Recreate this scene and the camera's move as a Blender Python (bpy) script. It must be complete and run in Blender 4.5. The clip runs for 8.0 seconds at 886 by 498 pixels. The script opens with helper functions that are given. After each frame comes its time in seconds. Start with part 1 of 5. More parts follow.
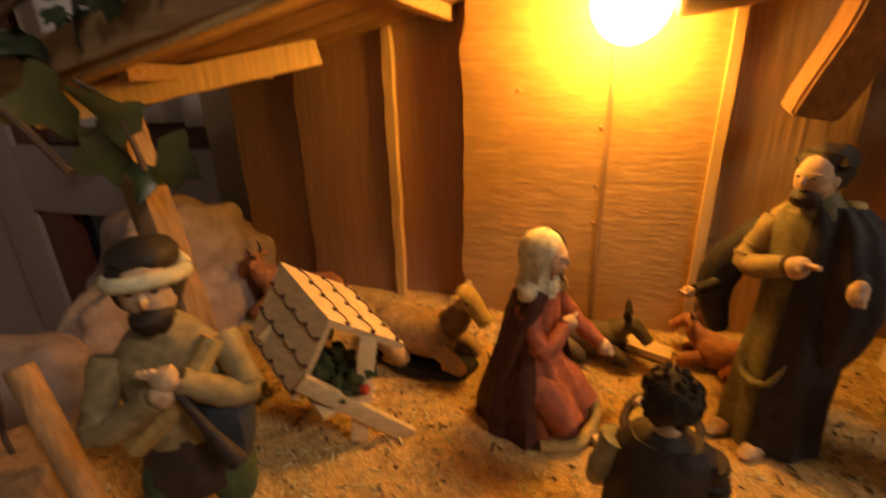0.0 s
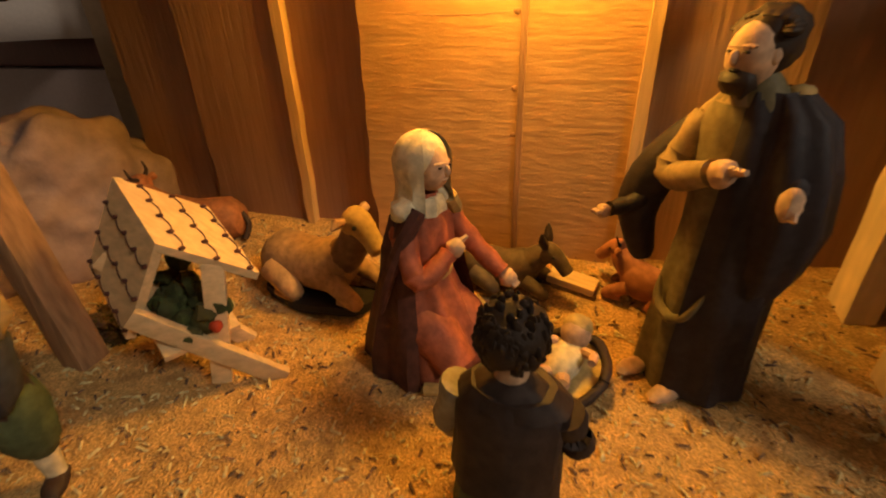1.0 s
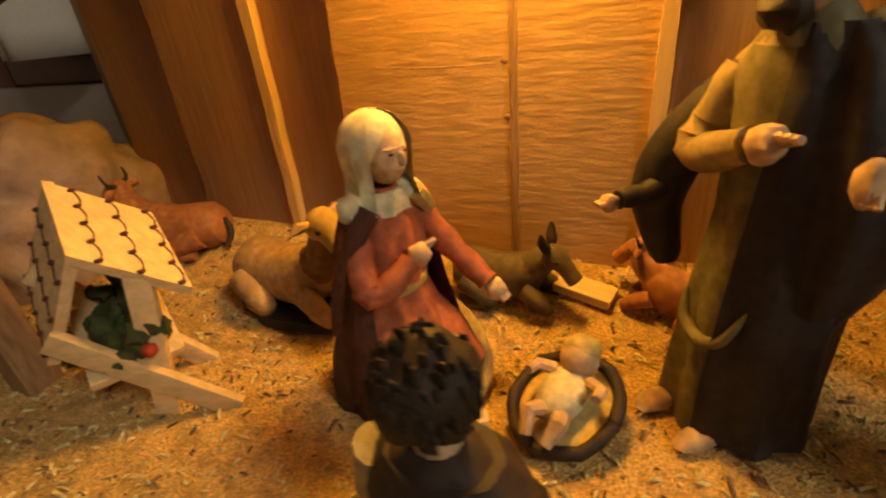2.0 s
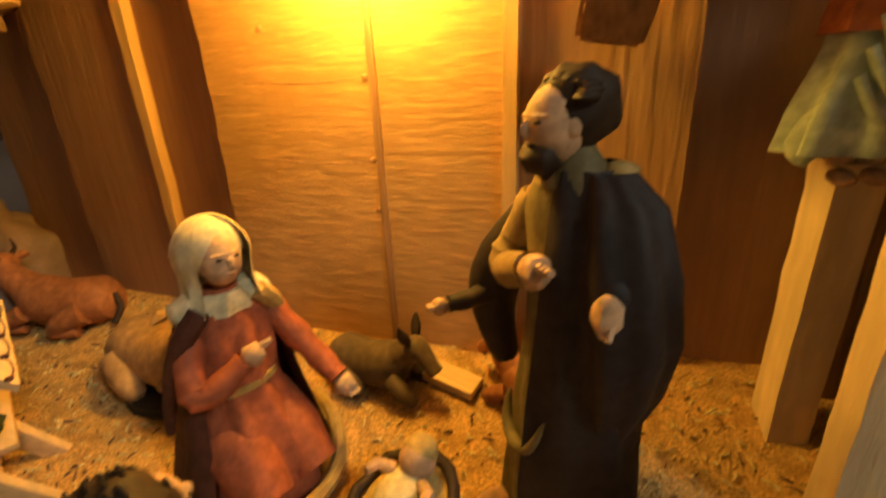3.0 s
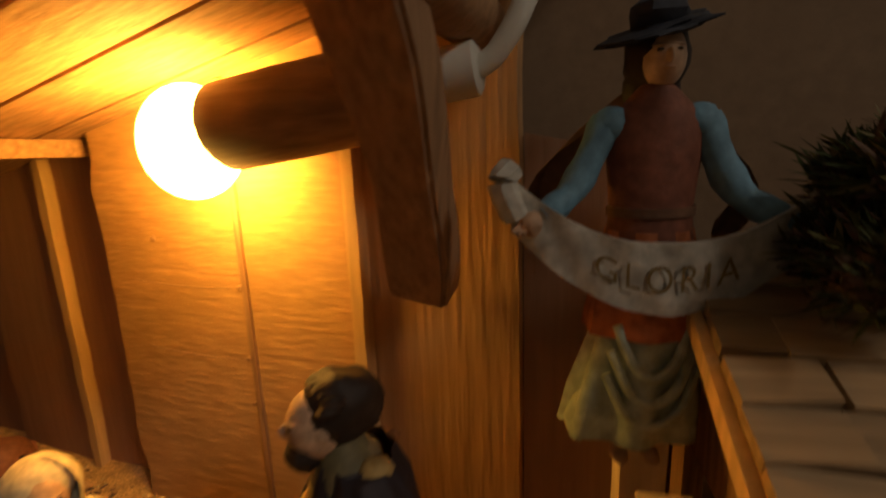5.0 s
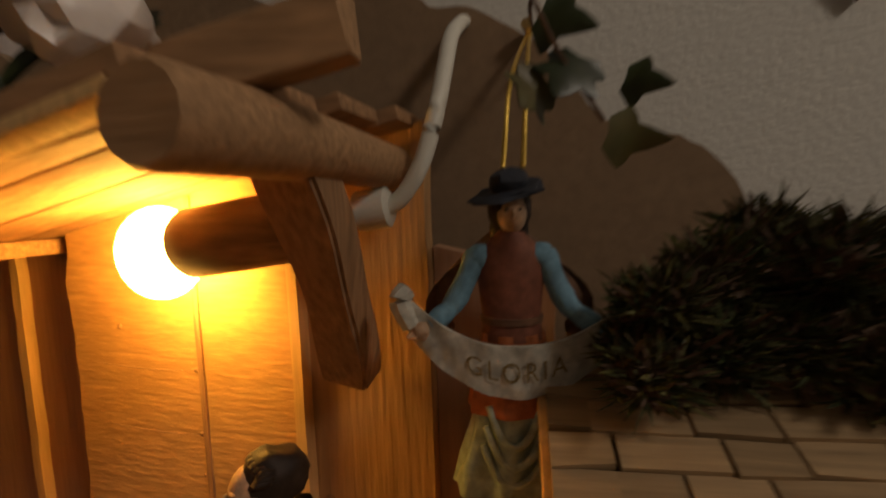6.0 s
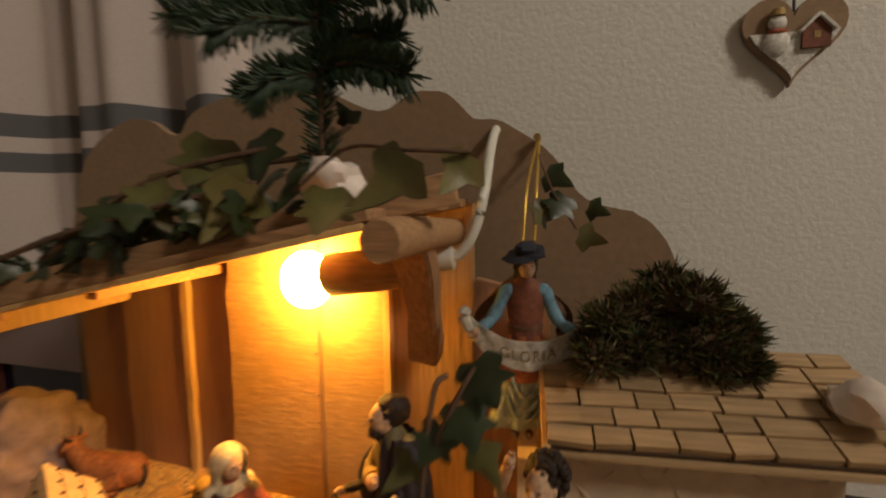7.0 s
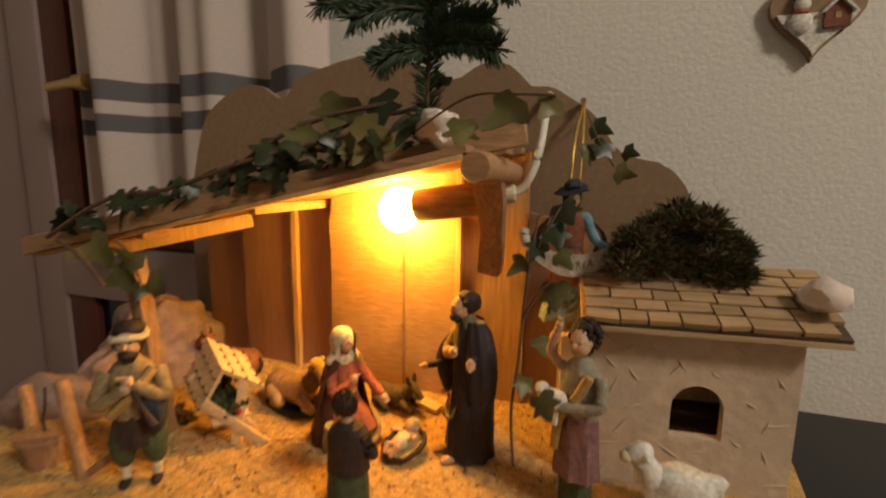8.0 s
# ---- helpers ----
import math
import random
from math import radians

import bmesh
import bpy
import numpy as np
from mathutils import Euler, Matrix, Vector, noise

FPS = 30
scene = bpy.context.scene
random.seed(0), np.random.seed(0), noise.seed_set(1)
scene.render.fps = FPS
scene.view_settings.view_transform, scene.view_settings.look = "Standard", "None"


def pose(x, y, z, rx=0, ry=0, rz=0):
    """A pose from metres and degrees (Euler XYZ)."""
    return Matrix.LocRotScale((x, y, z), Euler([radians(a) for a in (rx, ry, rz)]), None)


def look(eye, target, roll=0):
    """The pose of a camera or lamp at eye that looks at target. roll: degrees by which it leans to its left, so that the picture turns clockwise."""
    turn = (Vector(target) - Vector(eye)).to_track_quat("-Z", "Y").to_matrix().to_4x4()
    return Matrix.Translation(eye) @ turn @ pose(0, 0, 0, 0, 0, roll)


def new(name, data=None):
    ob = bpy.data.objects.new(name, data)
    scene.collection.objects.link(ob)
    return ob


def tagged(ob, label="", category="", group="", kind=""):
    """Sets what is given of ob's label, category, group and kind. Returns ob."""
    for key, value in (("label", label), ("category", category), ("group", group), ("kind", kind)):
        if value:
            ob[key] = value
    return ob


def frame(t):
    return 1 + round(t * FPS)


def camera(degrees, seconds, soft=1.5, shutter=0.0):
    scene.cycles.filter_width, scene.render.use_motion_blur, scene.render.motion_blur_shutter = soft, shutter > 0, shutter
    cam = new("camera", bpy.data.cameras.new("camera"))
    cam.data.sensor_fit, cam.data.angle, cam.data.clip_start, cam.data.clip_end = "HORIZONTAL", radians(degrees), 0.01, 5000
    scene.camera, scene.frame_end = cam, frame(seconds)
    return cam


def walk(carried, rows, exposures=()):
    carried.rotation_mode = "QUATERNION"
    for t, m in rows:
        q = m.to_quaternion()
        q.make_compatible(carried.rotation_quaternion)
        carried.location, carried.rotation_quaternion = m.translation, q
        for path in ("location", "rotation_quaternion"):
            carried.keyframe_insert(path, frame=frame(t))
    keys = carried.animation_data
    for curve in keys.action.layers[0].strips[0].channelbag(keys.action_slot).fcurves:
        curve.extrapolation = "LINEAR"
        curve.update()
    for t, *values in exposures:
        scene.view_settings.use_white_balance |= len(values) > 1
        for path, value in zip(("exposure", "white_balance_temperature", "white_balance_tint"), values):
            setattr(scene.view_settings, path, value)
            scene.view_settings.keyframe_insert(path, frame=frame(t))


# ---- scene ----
CM = 0.01
cam = camera(88.0, 8.0, 2.0, 0.6)
# seconds, eye, target (centimetres), roll
PATH = [
    (0, (-1.00, -23.33, 15.37), (-6.57, -5.47, 8.31), -1.7),
    (0.5, (0.87, -21.93, 14.78), (-4.03, -4.82, 5.65), -0.5),
    (1, (2.58, -19.49, 13.12), (-2.67, -2.63, 3.72), -1.8),
    (1.2, (2.43, -18.67, 13.05), (-3.26, -2.01, 3.56), -2.9),
    (2.3, (5.20, -15.76, 11.39), (-2.03, 0.54, 2.35), -5.9),
    (2.5, (6.20, -15.58, 11.69), (-0.88, 0.91, 2.86), -5.1),
    (3, (7.37, -14.93, 12.87), (1.40, 2.76, 5.71), -2.7),
    (3.5, (9.07, -14.69, 13.35), (2.96, 3.44, 7.54), -3.2),
    (4, (10.95, -15.18, 14.78), (4.23, 3.05, 10.01), -2.0),
    (4.5, (11.46, -14.67, 15.74), (5.11, 3.86, 11.68), -1.9),
    (5, (12.41, -12.72, 17.53), (5.88, 5.72, 13.39), -2.2),
    (5.2, (12.79, -11.85, 18.01), (6.03, 6.48, 13.74), -2.6),
    (6.3, (15.45, -17.75, 20.65), (10.80, 1.64, 19.15), -1.0),
    (6.5, (15.35, -19.69, 21.56), (10.88, -0.29, 19.61), -0.5),
    (7, (15.61, -25.70, 22.77), (10.29, -6.53, 20.66), -0.6),
    (7.5, (15.36, -30.53, 21.18), (9.35, -11.57, 19.08), -0.7),
    (8, (15.24, -34.46, 20.55), (8.87, -15.74, 17.51), 0.7),
]
walk(cam, [(t, look(Vector(eye) * CM, Vector(target) * CM, roll)) for t, eye, target, roll in PATH],
     [(0.0, 0.0, 6500, 10), (0.5, -0.1, 6500, 10), (1.0, 0.08, 6500, 8), (2.5, 0.28, 6400, -8), (3.5, -0.1, 6200, 0), (4.5, -0.8, 6500, 10), (5.2, -0.9, 6500, 14), (6.5, -0.2, 6500, 13), (7.0, 0.3, 6500, 11), (8.0, 0.68, 6500, 11)])

# ---------------------------------------------------------------- light
world = bpy.data.worlds.new("evening_room")
scene.world = world
world.use_nodes = True
world.node_tree.nodes["Background"].inputs[0].default_value = (0.55, 0.62, 0.8, 1)
world.node_tree.nodes["Background"].inputs[1].default_value = 0.03


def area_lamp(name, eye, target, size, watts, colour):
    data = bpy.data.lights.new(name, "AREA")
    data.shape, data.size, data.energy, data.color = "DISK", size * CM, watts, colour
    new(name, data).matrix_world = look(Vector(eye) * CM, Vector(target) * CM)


# area lamp added out of view, high on the right, for the room's light
area_lamp("unseen_room_lamp", (190, -95, 168), (15, 10, 10), 45, 18.0, (1.0, 0.87, 0.7))
BULB_POWER = 118.0


# ---------------------------------------------------------------- materials
def material(name, colour, rough=0.6, metal=0.0, vary=0.25, grain=250.0, stretch=(1, 1, 1), bump=0.25, depth=0.0008,
             second=None, blotch=45.0, emit=0.0, spec=0.4, coat=0.0, random_tint=0.0, coarse=0.5):
    m = bpy.data.materials.new(name)
    m.use_nodes = True
    nt = m.node_tree
    b = nt.nodes["Principled BSDF"]
    link = nt.links.new
    co = nt.nodes.new("ShaderNodeTexCoord")
    mp = nt.nodes.new("ShaderNodeMapping")
    mp.inputs["Scale"].default_value = stretch
    info = nt.nodes.new("ShaderNodeObjectInfo")
    add = nt.nodes.new("ShaderNodeVectorMath")
    add.operation = "ADD"
    mul = nt.nodes.new("ShaderNodeMath")
    mul.operation = "MULTIPLY"
    mul.inputs[1].default_value = 7.3
    link(info.outputs["Random"], mul.inputs[0])
    link(co.outputs["Object"], add.inputs[0])
    link(mul.outputs[0], add.inputs[1])
    link(add.outputs[0], mp.inputs["Vector"])
    fine = nt.nodes.new("ShaderNodeTexNoise")
    fine.inputs["Scale"].default_value = grain
    fine.inputs["Detail"].default_value = 5
    big = nt.nodes.new("ShaderNodeTexNoise")
    big.inputs["Scale"].default_value = blotch
    big.inputs["Detail"].default_value = 3
    link(mp.outputs[0], fine.inputs["Vector"])
    link(add.outputs[0], big.inputs["Vector"])
    c0 = [c * (1 - vary) for c in colour]
    c1 = [min(1, c * (1 + vary)) for c in colour]
    r1 = nt.nodes.new("ShaderNodeValToRGB")
    r1.color_ramp.elements[0].position, r1.color_ramp.elements[1].position = 0.32, 0.68
    r1.color_ramp.elements[0].color, r1.color_ramp.elements[1].color = (*c0, 1), (*c1, 1)
    link(fine.outputs["Fac"], r1.inputs["Fac"])
    mix = nt.nodes.new("ShaderNodeMix")
    mix.data_type, mix.blend_type = "RGBA", "MIX"
    s = second or [c * (1 - 0.8 * vary) for c in colour]
    mix.inputs["B"].default_value = (*s, 1)
    r2 = nt.nodes.new("ShaderNodeValToRGB")
    r2.color_ramp.elements[0].position, r2.color_ramp.elements[1].position = 0.42, 0.66
    r2.color_ramp.elements[1].color = (coarse, coarse, coarse, 1)
    link(big.outputs["Fac"], r2.inputs["Fac"])
    link(r2.outputs["Color"], mix.inputs["Factor"])
    link(r1.outputs["Color"], mix.inputs["A"])
    last = mix.outputs["Result"]
    if random_tint:
        hsv = nt.nodes.new("ShaderNodeHueSaturation")
        span = nt.nodes.new("ShaderNodeMapRange")
        span.inputs["To Min"].default_value, span.inputs["To Max"].default_value = 1 - random_tint, 1 + random_tint
        link(info.outputs["Random"], span.inputs["Value"])
        link(span.outputs["Result"], hsv.inputs["Value"])
        link(last, hsv.inputs["Color"])
        last = hsv.outputs["Color"]
    link(last, b.inputs["Base Color"])
    b.inputs["Roughness"].default_value, b.inputs["Metallic"].default_value = rough, metal
    b.inputs["Specular IOR Level"].default_value = spec
    b.inputs["Coat Weight"].default_value = coat
    if bump:
        bp = nt.nodes.new("ShaderNodeBump")
        bp.inputs["Strength"].default_value, bp.inputs["Distance"].default_value = bump, depth
        link(fine.outputs["Fac"], bp.inputs["Height"])
        link(bp.outputs["Normal"], b.inputs["Normal"])
    if emit:
        b.inputs["Emission Color"].default_value = (*colour, 1)
        b.inputs["Emission Strength"].default_value = emit
    return m


def wood(name, colour, axis=2, vary=0.3, bump=0.5, rough=0.72, tint=0.1):
    stretch = [1.0, 1.0, 1.0]
    stretch[axis] = 0.07
    return material(name, colour, rough, vary=vary, grain=420, stretch=stretch, bump=bump, depth=0.0009, random_tint=tint, spec=0.25)


M = {}
M["sand"] = material("sawdust_sand", (0.72, 0.45, 0.17), 0.95, vary=0.35, grain=1100, bump=0.9, depth=0.0022, second=(0.26, 0.15, 0.06), blotch=160, spec=0.1)
M["chip"] = material("straw_chips", (0.8, 0.62, 0.3), 0.9, vary=0.35, grain=500, bump=0.2, spec=0.1, random_tint=0.2)
M["plank"] = material("planed_pine", (0.52, 0.3, 0.12), 0.75, vary=0.14, grain=430, stretch=(0.2, 1, 1.0), bump=0.4, depth=0.0012, second=(0.45, 0.25, 0.095), blotch=60, random_tint=0.05, spec=0.25)
M["plank_up"] = wood("rough_pine", (0.5, 0.29, 0.13), 2, vary=0.2, bump=0.9, tint=0.05)
# darker plank wood; the shade on the outer, set-back planks is in the colour
M["plank_old"] = wood("shaded_plank", (0.36, 0.2, 0.115), 2, vary=0.1, bump=0.5, tint=0.06)
# paler wood for edges; the lamplight they catch is put into the colour
M["edge"] = wood("lamplit_edge", (0.66, 0.42, 0.18), 2, vary=0.14)
M["beam"] = wood("roof_beam", (0.38, 0.22, 0.11), 0, vary=0.25)
M["roofwood"] = wood("roof_board", (0.36, 0.2, 0.1), 0, vary=0.3)
M["post"] = wood("hewn_post", (0.27, 0.155, 0.08), 2, vary=0.3, bump=0.8)
M["bark"] = material("bark", (0.2, 0.12, 0.07), 0.9, vary=0.4, grain=260, stretch=(1, 1, 0.25), bump=0.9, depth=0.0016)
M["endgrain"] = material("end_grain", (0.5, 0.33, 0.18), 0.85, vary=0.25, grain=300, bump=0.4)
M["pine"] = wood("pale_pine", (0.68, 0.48, 0.26), 0, vary=0.15, bump=0.3)
M["bracket"] = wood("split_bracket", (0.36, 0.2, 0.1), 2, vary=0.3, bump=0.9)
M["hardboard"] = material("brown_hardboard", (0.3, 0.2, 0.12), 0.8, vary=0.12, grain=180, bump=0.2)
M["plaster"] = material("house_plaster", (0.58, 0.46, 0.34), 0.92, vary=0.1, grain=130, bump=0.6, depth=0.0015, second=(0.45, 0.36, 0.28), blotch=22)
M["wood_shingle"] = wood("cut_shingle", (0.4, 0.27, 0.145), 0, vary=0.22, bump=0.4, tint=0.16)
# near-black deck colour puts the shade into the shingle gaps
M["dark_wood"] = wood("gap_shade_deck", (0.1, 0.065, 0.04), 0, vary=0.2)
M["bare"] = material("rough_bare_wood", (0.78, 0.6, 0.36), 0.9, vary=0.2, grain=160, stretch=(1, 1, 0.2), bump=0.8, depth=0.0016)
# near-black colour that stands for the shade inside the small house
M["dark_in"] = material("inside_shade", (0.05, 0.04, 0.035), 0.95, bump=0)
M["wallpaper"] = material("woodchip_wallpaper", (0.76, 0.74, 0.69), 0.9, vary=0.03, grain=210, bump=0.38, depth=0.0025, blotch=8, coarse=0.2)
M["paint"] = material("white_paint", (0.7, 0.66, 0.62), 0.5, vary=0.04, bump=0.05, blotch=5, coarse=0.3)
# darkened copy of the white paint; the dim, reddish light is in its colour
M["window_paint"] = material("dimmed_rosy_paint", (0.33, 0.25, 0.24), 0.5, vary=0.06, bump=0.05, blotch=5, coarse=0.3)
M["black_top"] = material("black_tabletop", (0.012, 0.012, 0.014), 0.35, vary=0.2, bump=0.05)
M["board_edge"] = material("white_board_edge", (0.75, 0.73, 0.7), 0.5, vary=0.05, bump=0.05)
M["window_wood"] = wood("dark_red_window_wood", (0.11, 0.035, 0.022), 2, vary=0.25, bump=0.2, rough=0.4)
M["night"] = material("night_glass", (0.006, 0.008, 0.03), 0.08, vary=0.1, bump=0)
M["brass"] = material("brass", (0.7, 0.5, 0.22), 0.35, metal=1.0, vary=0.1, bump=0.05)
M["gold"] = material("gold_cord", (0.75, 0.5, 0.1), 0.35, metal=0.8, vary=0.2, grain=1500, bump=0.4)
M["cable"] = material("white_cable", (0.72, 0.7, 0.62), 0.45, vary=0.05, bump=0.03)
M["socket"] = material("dark_wood_sleeve", (0.19, 0.12, 0.075), 0.75, vary=0.35, grain=260, stretch=(0.15, 1, 1), bump=0.6)
M["quartz"] = material("rose_quartz", (0.78, 0.68, 0.62), 0.35, vary=0.12, grain=140, bump=0.4, spec=0.5)
M["quartz"].node_tree.nodes["Principled BSDF"].inputs["Subsurface Weight"].default_value = 0.25
M["quartz"].node_tree.nodes["Principled BSDF"].inputs["Subsurface Radius"].default_value = (0.01, 0.007, 0.005)
M["dark_rock"] = material("dark_stone", (0.11, 0.075, 0.06), 0.85, vary=0.3, grain=110, bump=0.8, depth=0.002)
M["rock"] = material("salt_rock", (0.3, 0.2, 0.165), 0.7, vary=0.25, grain=110, bump=0.7, depth=0.002, second=(0.28, 0.19, 0.15))
M["leaf"] = material("ivy_leaf", (0.024, 0.038, 0.013), 0.4, vary=0.3, grain=160, bump=0.2, second=(0.05, 0.055, 0.018), blotch=110, random_tint=0.35, spec=0.5)
M["leaf_light"] = material("pale_ivy_leaf", (0.12, 0.115, 0.034), 0.45, vary=0.25, grain=160, bump=0.2, second=(0.17, 0.115, 0.045), blotch=110, random_tint=0.3)
M["stem"] = material("ivy_stem", (0.13, 0.075, 0.045), 0.8, vary=0.3, bump=0.3)
M["needle"] = material("fir_needle", (0.02, 0.045, 0.018), 0.5, vary=0.35, grain=500, bump=0, random_tint=0.2)
M["moss"] = material("moss", (0.045, 0.06, 0.016), 0.9, vary=0.5, grain=220, bump=0.2, second=(0.09, 0.06, 0.025), blotch=70)
for m in (M["leaf"], M["leaf_light"]):
    m.node_tree.nodes["Principled BSDF"].inputs["Transmission Weight"].default_value = 0.0
# painted figures
PAINT = {
    "cream": (0.66, 0.57, 0.38), "skin": (0.55, 0.36, 0.23), "rust": (0.36, 0.1, 0.05), "navy": (0.035, 0.04, 0.055), "olive": (0.16, 0.13, 0.065),
    "umber": (0.045, 0.028, 0.024), "cloak": (0.03, 0.023, 0.028), "tan_dark": (0.2, 0.11, 0.055), "hair": (0.035, 0.022, 0.016), "sky": (0.16, 0.3, 0.4), "wine": (0.2, 0.07, 0.04), "orange": (0.42, 0.13, 0.045),
    "pale": (0.42, 0.5, 0.4), "dark_rust": (0.085, 0.03, 0.022), "banner": (0.5, 0.47, 0.4), "letter": (0.22, 0.15, 0.06), "ochre": (0.42, 0.28, 0.1), "green": (0.06, 0.085, 0.045),
    "grey": (0.3, 0.27, 0.2), "white": (0.72, 0.7, 0.64), "mauve": (0.24, 0.13, 0.13), "tan": (0.42, 0.26, 0.13), "donkey": (0.12, 0.085, 0.055),
    "red_ox": (0.36, 0.14, 0.06), "black": (0.02, 0.018, 0.018), "wing": (0.16, 0.08, 0.045), "red": (0.5, 0.06, 0.02), "straw": (0.55, 0.4, 0.16), "sleeve": (0.28, 0.2, 0.1)}
for key, colour in PAINT.items():
    M[key] = material("painted_" + key, colour, 0.62, vary=0.26, grain=320, bump=0.4, depth=0.0007, second=[c * 0.55 for c in colour], blotch=120, coarse=0.5, spec=0.28)
M["bulb"] = material("lit_bulb", (1.0, 0.515, 0.075), 0.3, bump=0, emit=BULB_POWER)


# ---------------------------------------------------------------- builders (centimetres)
def mesh_of(name, bm, mats, smooth=True):
    bmesh.ops.recalc_face_normals(bm, faces=bm.faces)
    bmesh.ops.scale(bm, vec=(CM, CM, CM), verts=bm.verts)
    me = bpy.data.meshes.new(name)
    bm.to_mesh(me)
    bm.free()
    for m in mats if isinstance(mats, (list, tuple)) else [mats]:
        me.materials.append(M[m])
    if smooth:
        me.polygons.foreach_set("use_smooth", [True] * len(me.polygons))
        me.set_sharp_from_angle(angle=radians(40))
    return me


def solid(name, bm, mats, at=(0, 0, 0), turn=(0, 0, 0), label="", category="", group="", kind="", smooth=True):
    ob = new(name, mesh_of(name, bm, mats, smooth))
    ob.matrix_basis = pose(at[0] * CM, at[1] * CM, at[2] * CM, *turn)
    return tagged(ob, label, category, group, kind)


def thing(name, at=(0, 0, 0), turn=(0, 0, 0), label="", category="", group="", kind=""):
    ob = new(name)
    ob.empty_display_size = 0.01
    ob.matrix_basis = pose(at[0] * CM, at[1] * CM, at[2] * CM, *turn)
    return tagged(ob, label, category, group, kind)


def part(name, bm, mats, parent, label="", at=(0, 0, 0), turn=(0, 0, 0), smooth=True):
    ob = new(name, mesh_of(name, bm, mats, smooth))
    ob.parent = parent
    ob.matrix_basis = pose(at[0] * CM, at[1] * CM, at[2] * CM, *turn)
    return tagged(ob, label)


def loft(bm, rings, mat=0, seg=20, folds=0, fold=0.0, phase=0.0):
    """A tube through rings of (centre, radius x, radius y, fold share); closed at both ends."""
    rows = []
    for c, rx, ry, *f in rings:
        amp = fold * (f[0] if f else 1)
        row = []
        for k in range(seg):
            a = 2 * math.pi * k / seg
            w = 1 + amp * math.sin(folds * a + phase + 0.35 * c[2])
            row.append(bm.verts.new((c[0] + rx * w * math.cos(a), c[1] + ry * w * math.sin(a), c[2])))
        rows.append(row)
    for a, b in zip(rows, rows[1:]):
        for k in range(seg):
            bm.faces.new((a[k], a[(k + 1) % seg], b[(k + 1) % seg], b[k])).material_index = mat
    bm.faces.new(rows[0][::-1]).material_index = mat
    bm.faces.new(rows[-1]).material_index = mat


def tube(bm, points, radii, mat=0, seg=10):
    """A round limb through points."""
    pts = [Vector(p) for p in points]
    radii = radii if isinstance(radii, (list, tuple)) else [radii] * len(pts)
    rows = []
    up = Vector((0.13, 0.31, 0.94)).normalized()
    for n, p in enumerate(pts):
        d = (pts[min(n + 1, len(pts) - 1)] - pts[max(n - 1, 0)]).normalized()
        s = d.cross(up)
        if s.length < 0.1:
            s = d.cross(Vector((1, 0, 0)))
        s.normalize()
        t = s.cross(d)
        rows.append([bm.verts.new(p + radii[n] * (math.cos(2 * math.pi * k / seg) * s + math.sin(2 * math.pi * k / seg) * t)) for k in range(seg)])
    for a, b in zip(rows, rows[1:]):
        for k in range(seg):
            bm.faces.new((a[k], a[(k + 1) % seg], b[(k + 1) % seg], b[k])).material_index = mat
    bm.faces.new(rows[0][::-1]).material_index = mat
    bm.faces.new(rows[-1]).material_index = mat


def ball(bm, c, r, mat=0, rough=0.0, seg=14, turn=(0, 0, 0), seed=0.0):
    r = r if isinstance(r, (list, tuple)) else (r, r, r)
    made = bmesh.ops.create_uvsphere(bm, u_segments=seg, v_segments=max(6, seg * 2 // 3), radius=1.0)["verts"]
    rot = Euler([radians(a) for a in turn]).to_matrix()
    for v in made:
        k = 1 + rough * noise.noise(v.co * 1.7 + Vector((seed, seed * 2, 0)))
        v.co = rot @ Vector((v.co.x * r[0] * k, v.co.y * r[1] * k, v.co.z * r[2] * k)) + Vector(c)
    for f in {f for v in made for f in v.link_faces}:
        f.material_index = mat


def box(bm, lo, hi, mat=0, bevel=0.0, m=None):
    made = bmesh.ops.create_cube(bm, size=1.0)["verts"]
    for v in made:
        v.co = Vector([lo[i] + (v.co[i] + 0.5) * (hi[i] - lo[i]) for i in range(3)])
    if bevel:
        out = bmesh.ops.bevel(bm, geom=list({e for v in made for e in v.link_edges}), offset=bevel, segments=2, affect="EDGES", profile=0.6)
        made = list({v for f in out["faces"] for v in f.verts} | {v for v in made if v.is_valid})
    for f in {f for v in made for f in v.link_faces}:
        f.material_index = mat
    if m is not None:
        for v in made:
            v.co = m @ v.co
    return made


def prism(bm, outline, y0, y1, mat=0):
    """A flat shape in x and z, pulled from y0 to y1."""
    a = [bm.verts.new((x, y0, z)) for x, z in outline]
    b = [bm.verts.new((x, y1, z)) for x, z in outline]
    n = len(a)
    bm.faces.new(a).material_index = mat
    bm.faces.new(b[::-1]).material_index = mat
    for k in range(n):
        bm.faces.new((a[k], b[k], b[(k + 1) % n], a[(k + 1) % n])).material_index = mat


